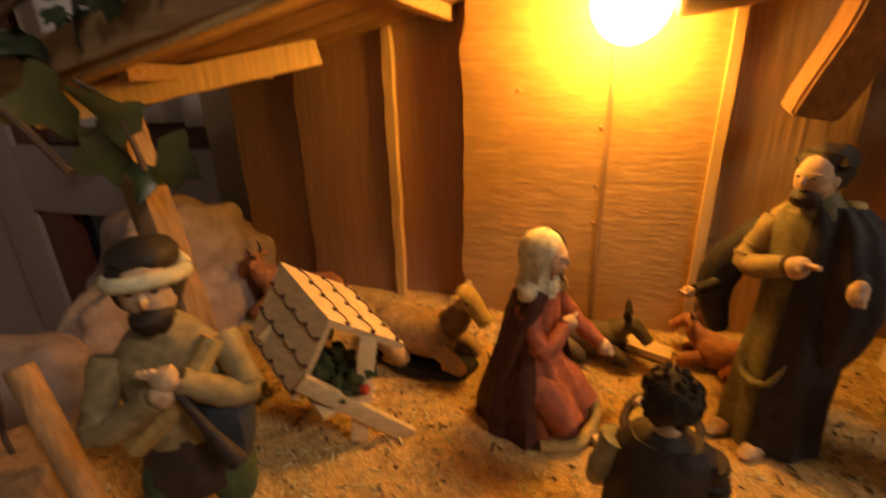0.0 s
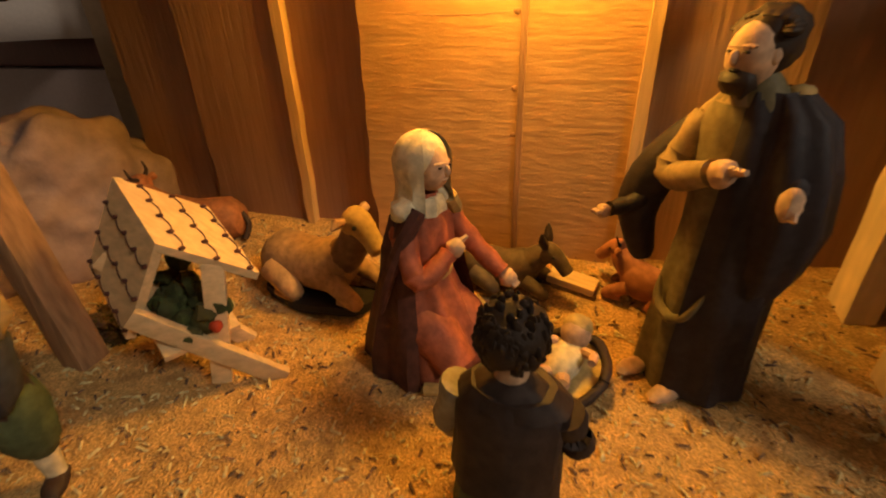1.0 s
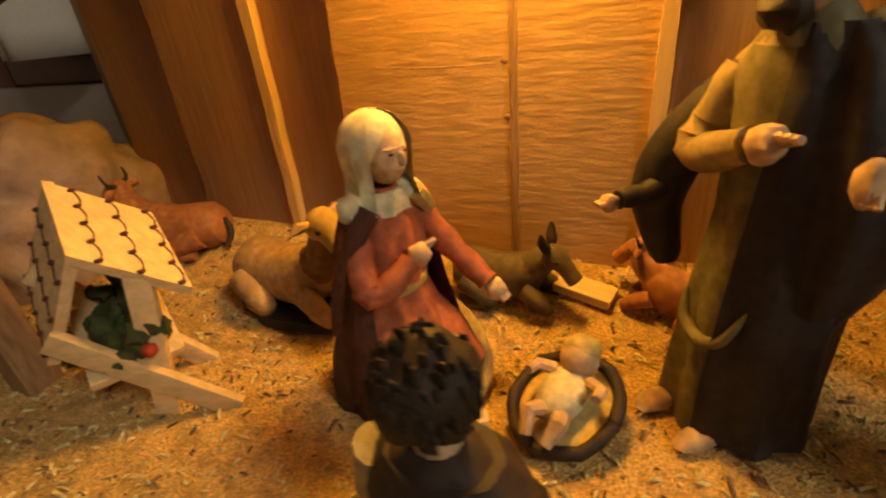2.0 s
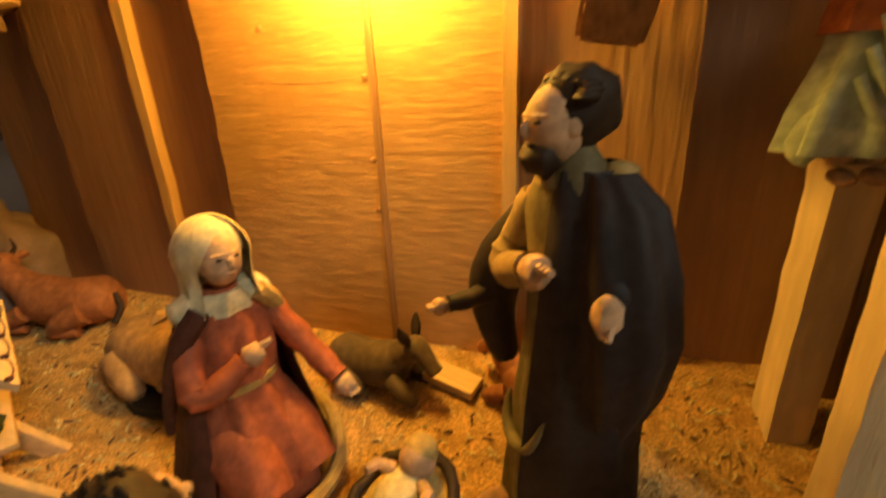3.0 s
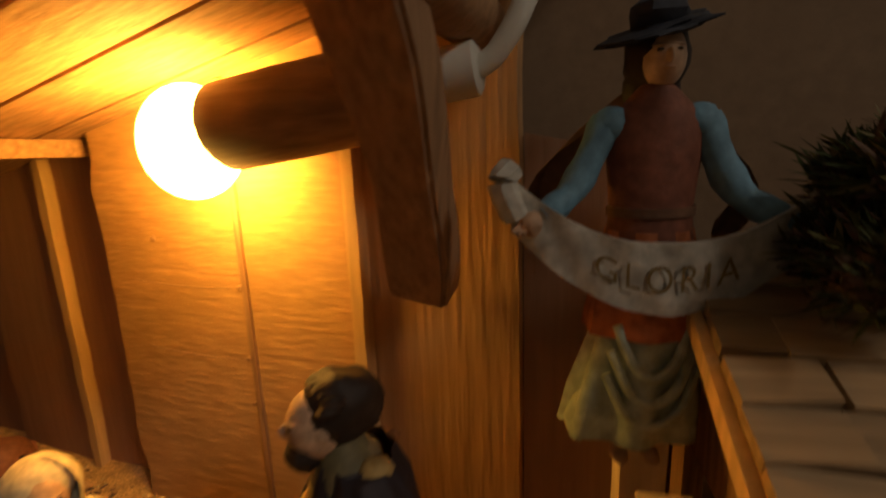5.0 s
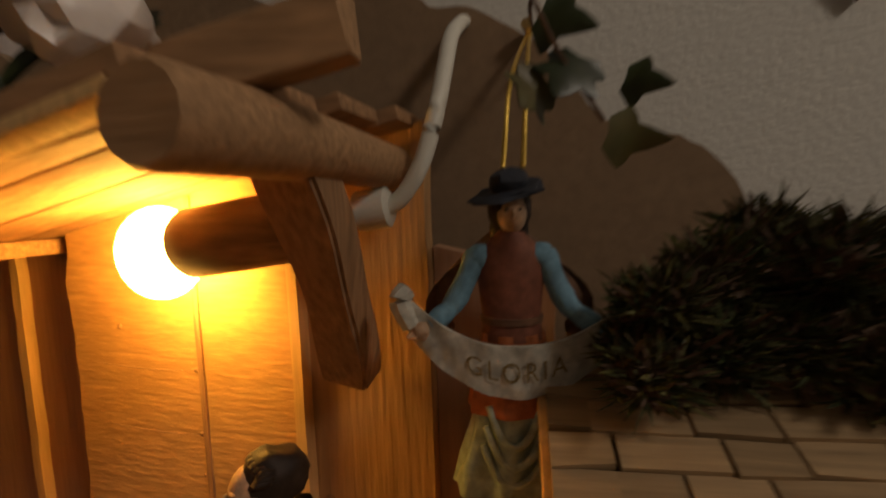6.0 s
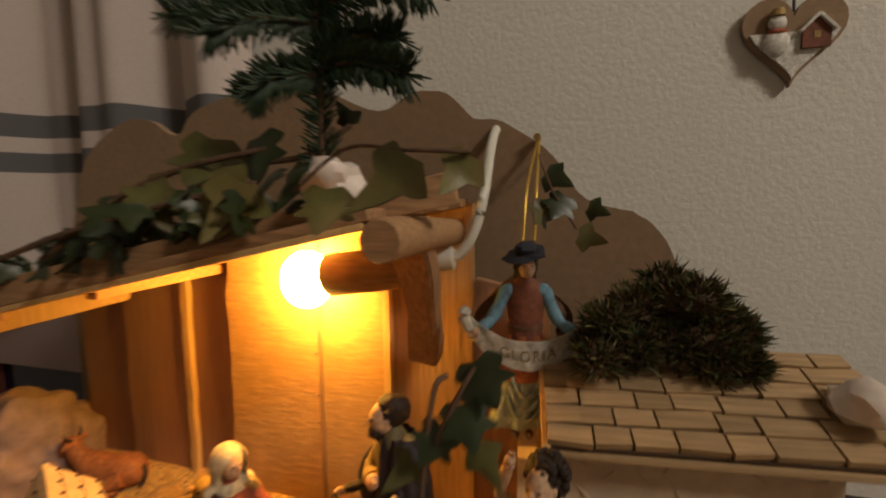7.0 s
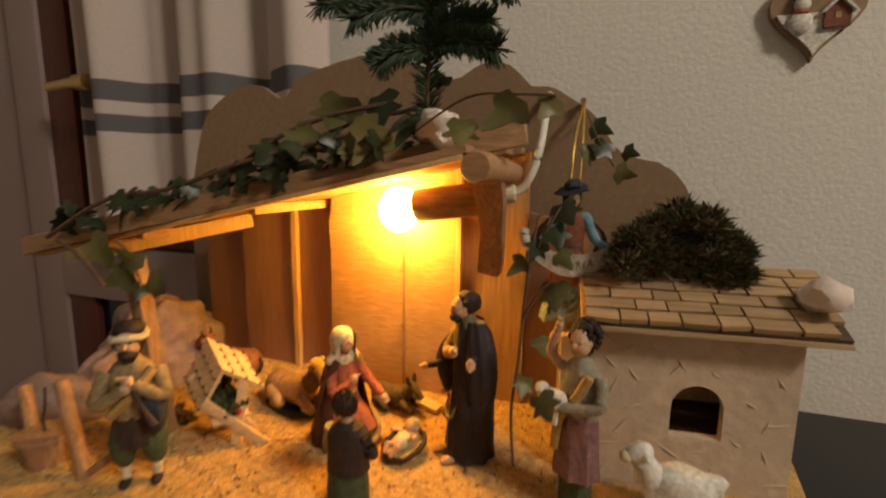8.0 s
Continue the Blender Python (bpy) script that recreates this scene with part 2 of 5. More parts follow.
def board(bm, x0, x1, z0, z1, y0, y1, wave=0.15, seed=0.0, steps=14, tops=None):
    """An upright board with uneven, waney long edges; tops: the heights of its two upper corners."""
    t0, t1 = tops or (z1, z1)
    left = [(x0 + wave * noise.noise(Vector((seed, 0.0, k * 0.55))), z0 + (t0 - z0) * k / steps) for k in range(steps + 1)]
    right = [(x1 + wave * noise.noise(Vector((seed + 9.0, 3.0, k * 0.55))), z0 + (t1 - z0) * k / steps) for k in range(steps + 1)]
    rows = []
    for (xa, za), (xb, zb) in zip(left, right):
        rows.append([bm.verts.new((xa, y0, za)), bm.verts.new((xb, y0, zb)), bm.verts.new((xb, y1, zb)), bm.verts.new((xa, y1, za))])
    for a, b in zip(rows, rows[1:]):
        for k in range(4):
            bm.faces.new((a[k], a[(k + 1) % 4], b[(k + 1) % 4], b[k]))
    bm.faces.new(rows[0][::-1])
    bm.faces.new(rows[-1])


def plank(bm, a, b, width, thick, bevel=0.06, up=(0, 0, 1), mat=0):
    """A squared timber from a to b."""
    a, b = Vector(a), Vector(b)
    d = (b - a).normalized()
    s = d.cross(Vector(up)).normalized()
    u = s.cross(d)
    m = Matrix((d, s, u)).transposed().to_4x4()
    m.translation = a
    box(bm, (0, -width / 2, -thick / 2), ((b - a).length, width / 2, thick / 2), mat, bevel, m)


def ground_z(x, y):
    return 0.8 + 0.3 * max(0.0, y + 5.0) + 0.12 * noise.noise(Vector((x * 0.35, y * 0.35, 0.0)))


# ---------------------------------------------------------------- the room
def room():
    bm = bmesh.new()
    box(bm, (-30, 26, -90), (240, 32, 190))
    solid("wall_north", bm, "wallpaper", label="off-white woodchip wallpaper wall of a room", kind="structure", smooth=False)
    bm = bmesh.new()
    box(bm, (-240, 26, -90), (-90, 32, 190))
    box(bm, (-90, 26, 75), (-30, 32, 190))
    box(bm, (-90, 26, -90), (-30, 32, -30))
    solid("wall_window", bm, "window_paint", label="painted wall around a window", kind="structure", smooth=False)
    for name, lo, hi, m in (("wall_east", (240, -260, -90), (246, 32, 190), "wallpaper"), ("wall_west", (-246, -260, -90), (-240, 32, 190), "wallpaper"),
                            ("wall_south", (-246, -266, -90), (246, -260, 190), "wallpaper"), ("ceiling", (-246, -266, 190), (246, 32, 196), "paint"),
                            ("floor", (-246, -266, -96), (246, 32, -90), "beam")):
        bm = bmesh.new()
        box(bm, lo, hi)
        solid(name, bm, m, label="plain " + name.split("_")[0] + " closing the room", kind="structure", smooth=False)
    w = thing("window_1", label="dark red wooden window with night behind its glass", kind="structure")
    bm = bmesh.new()
    for lo, hi in (((-90, 24, -30), (-82, 29, 75)), ((-31.5, 24, -30), (-30, 29, 75)), ((-82, 24, -30), (-31.5, 29, -26)), ((-82, 24, 67), (-31.5, 29, 75))):
        box(bm, lo, hi, 0, 0.5)
    box(bm, (-82, 23.8, -2.5), (-41, 28, 7.6), 0, 0.5)
    part("window_frame", bm, "window_paint", w)
    bm = bmesh.new()
    for lo, hi in (((-81.9, 24.6, -25.9), (-75, 27.4, 66.9)), ((-37, 24.6, -25.9), (-31.6, 27.4, 66.9)), ((-75, 24.6, -25.9), (-37, 27.4, -21)), ((-75, 24.6, 62), (-37, 27.4, 66.9)), ((-75, 24.6, 7.7), (-37, 27.4, 11))):
        box(bm, lo, hi, 0, 0.4)
    part("casement", bm, "window_wood", w, "dark red-brown casement frame")
    bm = bmesh.new()
    box(bm, (-75, 26, -21), (-37, 26.4, 62))
    part("pane", bm, "night", w, "black night glass")
    bm = bmesh.new()
    tube(bm, [(-73, 19.6, 34.8), (-66, 18.2, 34.8), (-64, 18.2, 34.8)], [0.75, 0.75, 0.7], 0, 12)
    tube(bm, [(-64, 18.2, 34.8), (-61.5, 18.2, 34.8)], [1.2, 1.2], 0, 14)
    part("window_handle", bm, "brass", w, "brass window handle with a wooden knob")


def curtain_material():
    m = material("striped_curtain", (0.6, 0.52, 0.485), 0.85, vary=0.05, grain=300, bump=0.15, blotch=9, coarse=0.25)
    nt = m.node_tree
    link = nt.links.new
    b = nt.nodes["Principled BSDF"]
    base = b.inputs["Base Color"].links[0].from_socket
    sep = nt.nodes.new("ShaderNodeSeparateXYZ")
    co = nt.nodes.new("ShaderNodeTexCoord")
    link(co.outputs["Object"], sep.inputs[0])
    total = None
    for lo, hi in ((0.270, 0.296), (0.316, 0.346)):
        g = nt.nodes.new("ShaderNodeMath")
        g.operation = "COMPARE"
        link(sep.outputs["Z"], g.inputs[0])
        g.inputs[1].default_value, g.inputs[2].default_value = (lo + hi) / 2, (hi - lo) / 2
        if total is None:
            total = g.outputs[0]
        else:
            s = nt.nodes.new("ShaderNodeMath")
            s.operation = "ADD"
            link(total, s.inputs[0])
            link(g.outputs[0], s.inputs[1])
            total = s.outputs[0]
    mix = nt.nodes.new("ShaderNodeMix")
    mix.data_type = "RGBA"
    mix.inputs["B"].default_value = (0.13, 0.13, 0.14, 1)
    link(total, mix.inputs["Factor"])
    link(base, mix.inputs["A"])
    link(mix.outputs["Result"], b.inputs["Base Color"])
    return m


M["curtain"] = curtain_material()


def curtain():
    bm = bmesh.new()
    xs = [-68 + 48 * k / 150 for k in range(151)]
    rows = []
    for z in [11.0 + 3 * k for k in range(22)]:
        row = []
        for x in xs:
            u = (x + 68) / 48
            y = 20 + 3.0 * math.sin(u * 19 + 0.6 * math.sin(u * 7)) + 0.9 * math.sin(u * 43 + 1) + 0.3 * math.sin(z * 0.05 + u * 9)
            row.append(bm.verts.new((x, y, z)))
        rows.append(row)
    for a, b in zip(rows, rows[1:]):
        for k in range(len(a) - 1):
            bm.faces.new((a[k], a[k + 1], b[k + 1], b[k]))
    ob = solid("curtain", bm, "curtain", label="white curtain with two dark grey stripes, hanging in folds", category="curtain")
    mod = ob.modifiers.new("thickness", "SOLIDIFY")
    mod.thickness = 0.002


def heart():
    t = thing("wall_ornament", (35.0, 25.4, 37.0), (0, 0, 0), "heart-shaped wooden wall ornament with a snowman and a house", "wall ornament")
    out = []
    for k in range(40):
        a = 2 * math.pi * k / 40
        out.append((0.275 * 16 * math.sin(a) ** 3 * 0.95, 0.275 * (13 * math.cos(a) - 5 * math.cos(2 * a) - 2 * math.cos(3 * a) - math.cos(4 * a)) + 0.6))
    bm = bmesh.new()
    prism(bm, out, -0.3, 0.5)
    part("heart_board", bm, "hardboard", t, "dark brown wooden heart")
    bm = bmesh.new()
    prism(bm, [(x * 0.88, z * 0.86 - 0.05) for x, z in out if z < 1.2] , -0.55, -0.31)
    part("snow_field", bm, "white", t, "white painted snow")
    bm = bmesh.new()
    ball(bm, (-1.5, -0.7, -0.2), (1.1, 0.5, 1.2), 0)
    ball(bm, (-1.5, -0.8, 1.5), (0.75, 0.45, 0.75), 0)
    ball(bm, (-1.5, -0.75, 0.75), (0.8, 0.5, 0.35), 1)
    tube(bm, [(-1.5, -0.8, 2.1), (-1.5, -0.8, 2.7)], [0.6, 0.5], 2, 12)
    part("snowman", bm, ["white", "rust", "ochre"], t, "white snowman with a yellow hat")
    bm = bmesh.new()
    prism(bm, [(0.5, -0.9), (2.7, -0.9), (2.7, 0.7), (1.6, 1.8), (0.5, 0.7)], -0.95, -0.5)
    part("painted_house", bm, "wine", t, "small red-brown painted house")
    bm = bmesh.new()
    plank(bm, (0.2, -0.85, 0.5), (1.6, -0.85, 1.95), 0.9, 0.28, 0.05)
    plank(bm, (1.6, -0.85, 1.95), (3.0, -0.85, 0.5), 0.9, 0.28, 0.05)
    part("snowy_roof", bm, "white", t, "snow-white roof")
    bm = bmesh.new()
    box(bm, (1.35, -1.0, -0.1), (1.85, -0.9, 0.5))
    part("little_window", bm, "ochre", t, "yellow window")
    bm = bmesh.new()
    tube(bm, [(0, 0, 2.6), (0, 0.2, 5.5), (0, 0.5, 8)], 0.12, 0, 8)
    part("ribbon", bm, "navy", t, "dark hanging ribbon")


def table_and_base():
    bm = bmesh.new()
    box(bm, (-33, -70, -5.5), (95, 18, -2.0), 0, 0.3)
    t = thing("table", (0, 0, 0), label="black smooth table under the crib", category="table")
    part("tabletop", bm, "black_top", t, smooth=False)
    for x in (-29, 91):
        for y in (-66, 14):
            bm = bmesh.new()
            box(bm, (x - 2.5, y - 2.5, -90), (x + 2.5, y + 2.5, -5.5), 0, 0.2)
            part("leg", bm, "black_top", t, smooth=False)
    bm = bmesh.new()
    nx, ny = 120, 80
    grid = []
    for j in range(ny + 1):
        y = -27 + 34.0 * j / ny
        grid.append([bm.verts.new((x, y, ground_z(x, y) + 0.05 * noise.noise(Vector((x * 2.1, y * 2.1, 4))))) for x in [-28.5 + 56.8 * i / nx for i in range(nx + 1)]])
    for a, b in zip(grid, grid[1:]):
        for k in range(nx):
            bm.faces.new((a[k], a[k + 1], b[k + 1], b[k]))
    solid("ground", bm, "sand", label="orange-brown sawdust and sand strewn as ground", kind="structure")
    bm = bmesh.new()
    box(bm, (-29.0, -27.5, -2.0), (28.8, 7.2, 0.35), 0, 0.1)
    solid("base_board", bm, "board_edge", label="white-edged board that carries the crib", category="board", smooth=False)
    rnd = random.Random(5)
    bm = bmesh.new()
    for k in range(3600):
        x, y = rnd.uniform(-22, 15), rnd.uniform(-17, 0.6)
        z = ground_z(x, y) + 0.04
        s = rnd.uniform(0.03, 0.12)
        m = pose(x, y, z, rnd.uniform(-30, 30), rnd.uniform(-30, 30), rnd.uniform(0, 360))
        l = s * rnd.uniform(1, 2.6)
        v = [bm.verts.new(m @ Vector(p)) for p in ((-l, -s * 0.5, 0), (l, -s * 0.4, 0.02), (l * 0.8, s * 0.5, 0.06), (-l * 0.7, s * 0.5, 0.03), (0, 0, 0.1))]
        mi = 0 if rnd.random() < 0.72 else 1
        for a, b in ((0, 1), (1, 2), (2, 3), (3, 0)):
            bm.faces.new((v[a], v[b], v[4])).material_index = mi
    solid("sawdust_chips", bm, ["chip", "bark"], label="loose pale wood chips and dark crumbs on the sand", category="wood chips", kind="stuff", smooth=False)


# ---------------------------------------------------------------- the stable
ROOF_A, ROOF_B = Vector((-30.5, 0, 14.17)), Vector((9.3, 0, 22.75))


def roof_z(x):
    return ROOF_A.z + (ROOF_B.z - ROOF_A.z) * (x - ROOF_A.x) / (ROOF_B.x - ROOF_A.x)


def stable():
    t = thing("stable", (0, 0, 0), label="open wooden stable with plank back and sloping roof", category="stable")
    for name, mat, x0, x1, y, wave, seed in (("back_plank", "plank_old", -22.3, -17.5, 1.5, 0.2, 1), ("back_plank", "plank_old", -17.4, -11.3, 1.1, 0.25, 2),
                                             ("back_plank", "plank_old", -11.3, -6.9, 1.3, 0.2, 3), ("back_plank", "plank", -7.1, -0.03, 0.3, 0.4, 4),
                                             ("back_plank", "plank", 0.03, 4.65, 0.3, 0.03, 5), ("back_plank", "plank_up", 4.75, 10.05, 0.75, 0.1, 6),
                                             ("back_plank", "plank_old", 10.1, 14.6, 1.4, 0.1, 7)):
        bm = bmesh.new()
        board(bm, x0, x1, 0.3, 20, y, y + 0.9, wave, seed, 16, (roof_z(x0) - 0.3, roof_z(x1) - 0.3) if x1 < 11 else (18.0, 17.0))
        part(name, bm, mat, t)
    for x0, x1, z0, top in ((-11.6, -11.1, 1.5, None), (4.5, 4.95, 1.5, None)):
        bm = bmesh.new()
        board(bm, x0, x1, z0, 18, 0.8 if x0 < 0 else 0.1, 1.35, 0.13 if x0 < 0 else 0.03, x0, 14, (roof_z(x0) - 0.4, roof_z(x1) - 0.4))
        part("batten", bm, "edge", t, "split batten with lamplight in its pale colour")
    bm = bmesh.new()
    board(bm, -0.13, 0.13, 0.5, 18, 0.2, 0.32, 0.04, 40, 14, (roof_z(0) - 0.5, roof_z(0) - 0.5))
    part("joint_strip", bm, "bracket", t, "thin dark strip over the plank joint")
    for x0, x1, z, sag in ((-6.0, -0.3, 12.9, 0.12), (-5.7, -0.3, 10.0, 0.1)):
        bm = bmesh.new()
        tube(bm, smooth_path([(x0, 0.32, z), ((x0 * 2 + x1) / 3, 0.31, z - sag), ((x0 + x1 * 2) / 3, 0.31, z - sag * 1.3), (x1, 0.32, z - sag * 0.6)]), 0.024, 0, 6)
        part("saw_line", bm, "bracket", t, "dark saw line across the plank")
    for x, z, r in ((5.45, 7.5, 0.28), (-0.3, 12.85, 0.16), (-0.3, 10.0, 0.15), (-0.25, 8.1, 0.14), (-4.3, 14.6, 0.18)):
        bm = bmesh.new()
        ball(bm, (x, 0.32 if x < 4.6 else 0.76, z), (r, 0.06, r * 0.8), 0, 0.4, 10, seed=x)
        part("knot", bm, "bracket", t, "dark wood knot")
    # roof boards, side by side from front to back
    for k in range(4):
        y0 = -9.1 + k * 2.75
        bm = bmesh.new()
        a, b = Vector((-30.0 + 0.5 * (k % 2), y0 + 1.33, 0)), Vector((7.9 + 0.6 * k, y0 + 1.33, 0))
        a.z, b.z = roof_z(a.x) - 0.2, roof_z(b.x) - 0.2
        plank(bm, a, b, 2.6, 0.5, 0.08, (0, 0, 1))
        part("roof_board", bm, "roofwood", t)
    # lath under the front edge, and the long batten that lies on it with a broken end
    bm = bmesh.new()
    plank(bm, (-30.2, -8.7, roof_z(-30.2) - 0.62), (7.7, -8.7, roof_z(7.7) - 0.62), 0.9, 0.3, 0.05)
    part("front_lath", bm, "edge", t, "thin pale lath under the roof edge")
    bm = bmesh.new()
    rows = []
    for k in range(25):
        u = k / 24
        c = Vector((-30.8 + 41.6 * u, -9.3 + 3.0 * u * u, roof_z(-30.8) + 0.35 + (23.0 - roof_z(-30.8)) * u))
        w = [0.06 * noise.noise(Vector((k * 0.7, q * 5.0, 2.0))) for q in range(4)]
        e = [0.35 * noise.noise(Vector((q * 3.1, 1.0, 0.5))) if k == 24 else 0.0 for q in range(4)]
        rows.append([bm.verts.new(c + Vector((e[q] + p[2] * -0.2, p[1] + w[q], p[2] + w[q]))) for q, p in enumerate(((0, -0.45, -0.75), (0, 0.5, -0.72), (0, 0.45, 0.62), (0, -0.35, 0.66)))])
    for a, b in zip(rows, rows[1:]):
        for k in range(4):
            bm.faces.new((a[k], a[(k + 1) % 4], b[(k + 1) % 4], b[k]))
    bm.faces.new(rows[0][::-1])
    bm.faces.new(rows[-1])
    bmesh.ops.bevel(bm, geom=bm.edges[:], offset=0.06, segments=1, affect="EDGES")
    part("fascia", bm, "beam", t, "long front roof batten with a broken end")
    for x in (-19.0, -8.0):
        bm = bmesh.new()
        plank(bm, (x, -8.2, roof_z(x) - 0.8), (x, 1.2, roof_z(x) - 0.8), 0.7, 0.7, 0.08)
        part("rafter", bm, "roofwood", t)
    bm = bmesh.new()
    plank(bm, (-23.2, -9.2, 14.35), (-14.4, -0.9, 16.7), 1.2, 1.25, 0.12)
    part("side_beam", bm, "edge", t, "lighter squared side beam")
    bm = bmesh.new()
    plank(bm, (-15.7, -9.9, 0.4), (-18.4, -9.3, 14.3), 1.25, 1.2, 0.2, (1, 0, 0))
    part("corner_post", bm, "post", t, "roughly hewn corner post")
    # split bracket and log stub at the high end
    bm = bmesh.new()
    rows = []
    for k in range(11):
        f = k / 10
        c = Vector((8.1 - 0.6 * f + 0.3 * math.sin(f * 3.1), -4.6 + 4.0 * f, 20.7 - 7.4 * f))
        w, d = 0.95 - 0.15 * f + 0.08 * math.sin(9 * f), 0.75
        rows.append([bm.verts.new(c + Vector(p)) for p in ((-w, -d, 0.2), (w, -d, -0.1), (w, d, 0.2), (-w, d, 0.5))])
    for a, b in zip(rows, rows[1:]):
        for k in range(4):
            bm.faces.new((a[k], a[(k + 1) % 4], b[(k + 1) % 4], b[k]))
    bm.faces.new(rows[0][::-1])
    bm.faces.new(rows[-1])
    bmesh.ops.bevel(bm, geom=bm.edges[:], offset=0.12, segments=2, affect="EDGES")
    part("bracket", bm, "bracket", t, "split knee bracket with a bowed edge")
    bm = bmesh.new()
    tube(bm, [(8.5, -9.3, 21.2), (8.5, -9.1, 21.2), (8.6, -6, 21.2), (8.8, -3.2, 21.1), (9.0, 0.5, 20.9)], [0.85, 0.95, 0.95, 0.85, 0.8], 0, 14)
    part("purlin_log", bm, "beam", t, "round purlin log")


def lamp():
    t = thing("stable_lamp", (0, 0, 0), label="lit orange bulb in a dark wooden sleeve with a white cable", category="lamp")
    bm = bmesh.new()
    tube(bm, [(1.9, -1.7, 18.45), (2.05, -1.7, 18.47), (4.2, -1.6, 18.75), (7.3, -1.4, 19.15)], [1.15, 1.27, 1.27, 1.2], 0, 22)
    part("sleeve", bm, "socket", t, "dark wooden lamp sleeve")
    bm = bmesh.new()
    ball(bm, (0.35, -1.5, 18.1), (1.6, 1.35, 1.75), 0, 0, 22)
    tube(bm, [(0.9, -1.6, 18.3), (1.8, -1.7, 18.43)], [0.7, 0.65], 0, 14)
    part("bulb", bm, "bulb", t, "glowing orange bulb")
    bm = bmesh.new()
    tube(bm, [(8.2, -1.0, 19.4), (8.3, -1.0, 19.42), (9.3, -0.9, 19.55), (9.4, -0.9, 19.56)], [0.55, 0.68, 0.68, 0.5], 0, 16)
    part("plug_collar", bm, "cable", t, "white plastic collar")
    bm = bmesh.new()
    pts = [(9.3, -0.9, 19.55), (9.8, -0.8, 19.9), (10.4, -0.6, 20.9), (10.8, -0.2, 22.4), (10.95, 0.6, 24.0), (10.95, 1.8, 25.6), (10.85, 3.6, 26.7), (10.8, 5.2, 27.4), (10.8, 6.3, 27.0), (10.8, 6.6, 20), (10.8, 6.6, 2)]
    tube(bm, smooth_path(pts), 0.3, 0, 10)
    part("cable", bm, "cable", t, "white cable")


def smooth_path(pts, n=6):
    pts = [Vector(p) for p in pts]
    out = []
    for k in range(len(pts) - 1):
        a, b, c, d = pts[max(k - 1, 0)], pts[k], pts[k + 1], pts[min(k + 2, len(pts) - 1)]
        for i in range(n):
            u = i / n
            out.append(0.5 * ((2 * b) + (c - a) * u + (2 * a - 5 * b + 4 * c - d) * u * u + (3 * b - a - 3 * c + d) * u ** 3))
    return out + [pts[-1]]


def mountain():
    hump = [(-26, 16), (-24.2, 22.5), (-22.6, 25.0), (-19.5, 26.8), (-17.2, 26.9), (-14.6, 25.6), (-13, 27.2), (-9.5, 28.2), (-6, 28.7), (-2.5, 27.9), (1.2, 26.4), (3.4, 27.4),
            (5.6, 27.2), (7.2, 25.9), (8.6, 26.0), (10.2, 25.4), (11.6, 24.6), (12.5, 23.5), (13.3, 22.4), (14.3, 21.8), (16.2, 21.3), (17.5, 20.3), (18.4, 18.6), (19.2, 15.5)]
    hump = [(x * 1.12 + 1.2, z * (1.1 - 0.07 * min(1, max(0, (x - 6) / 8)))) for x, z in hump]
    pts = [(p.x, p.z) for p in smooth_path([(x, 0, z) for x, z in hump], 4)]
    out = [(-27.9, 0)] + pts + [(22.8, 0)]
    bm = bmesh.new()
    prism(bm, [(x, z + 0.1 * noise.noise(Vector((x * 2, z, 0)))) for x, z in out], 5.0, 5.8)
    solid("mountain_backdrop", bm, "hardboard", label="brown board cut out as a rolling mountain skyline", category="backdrop board", smooth=False)


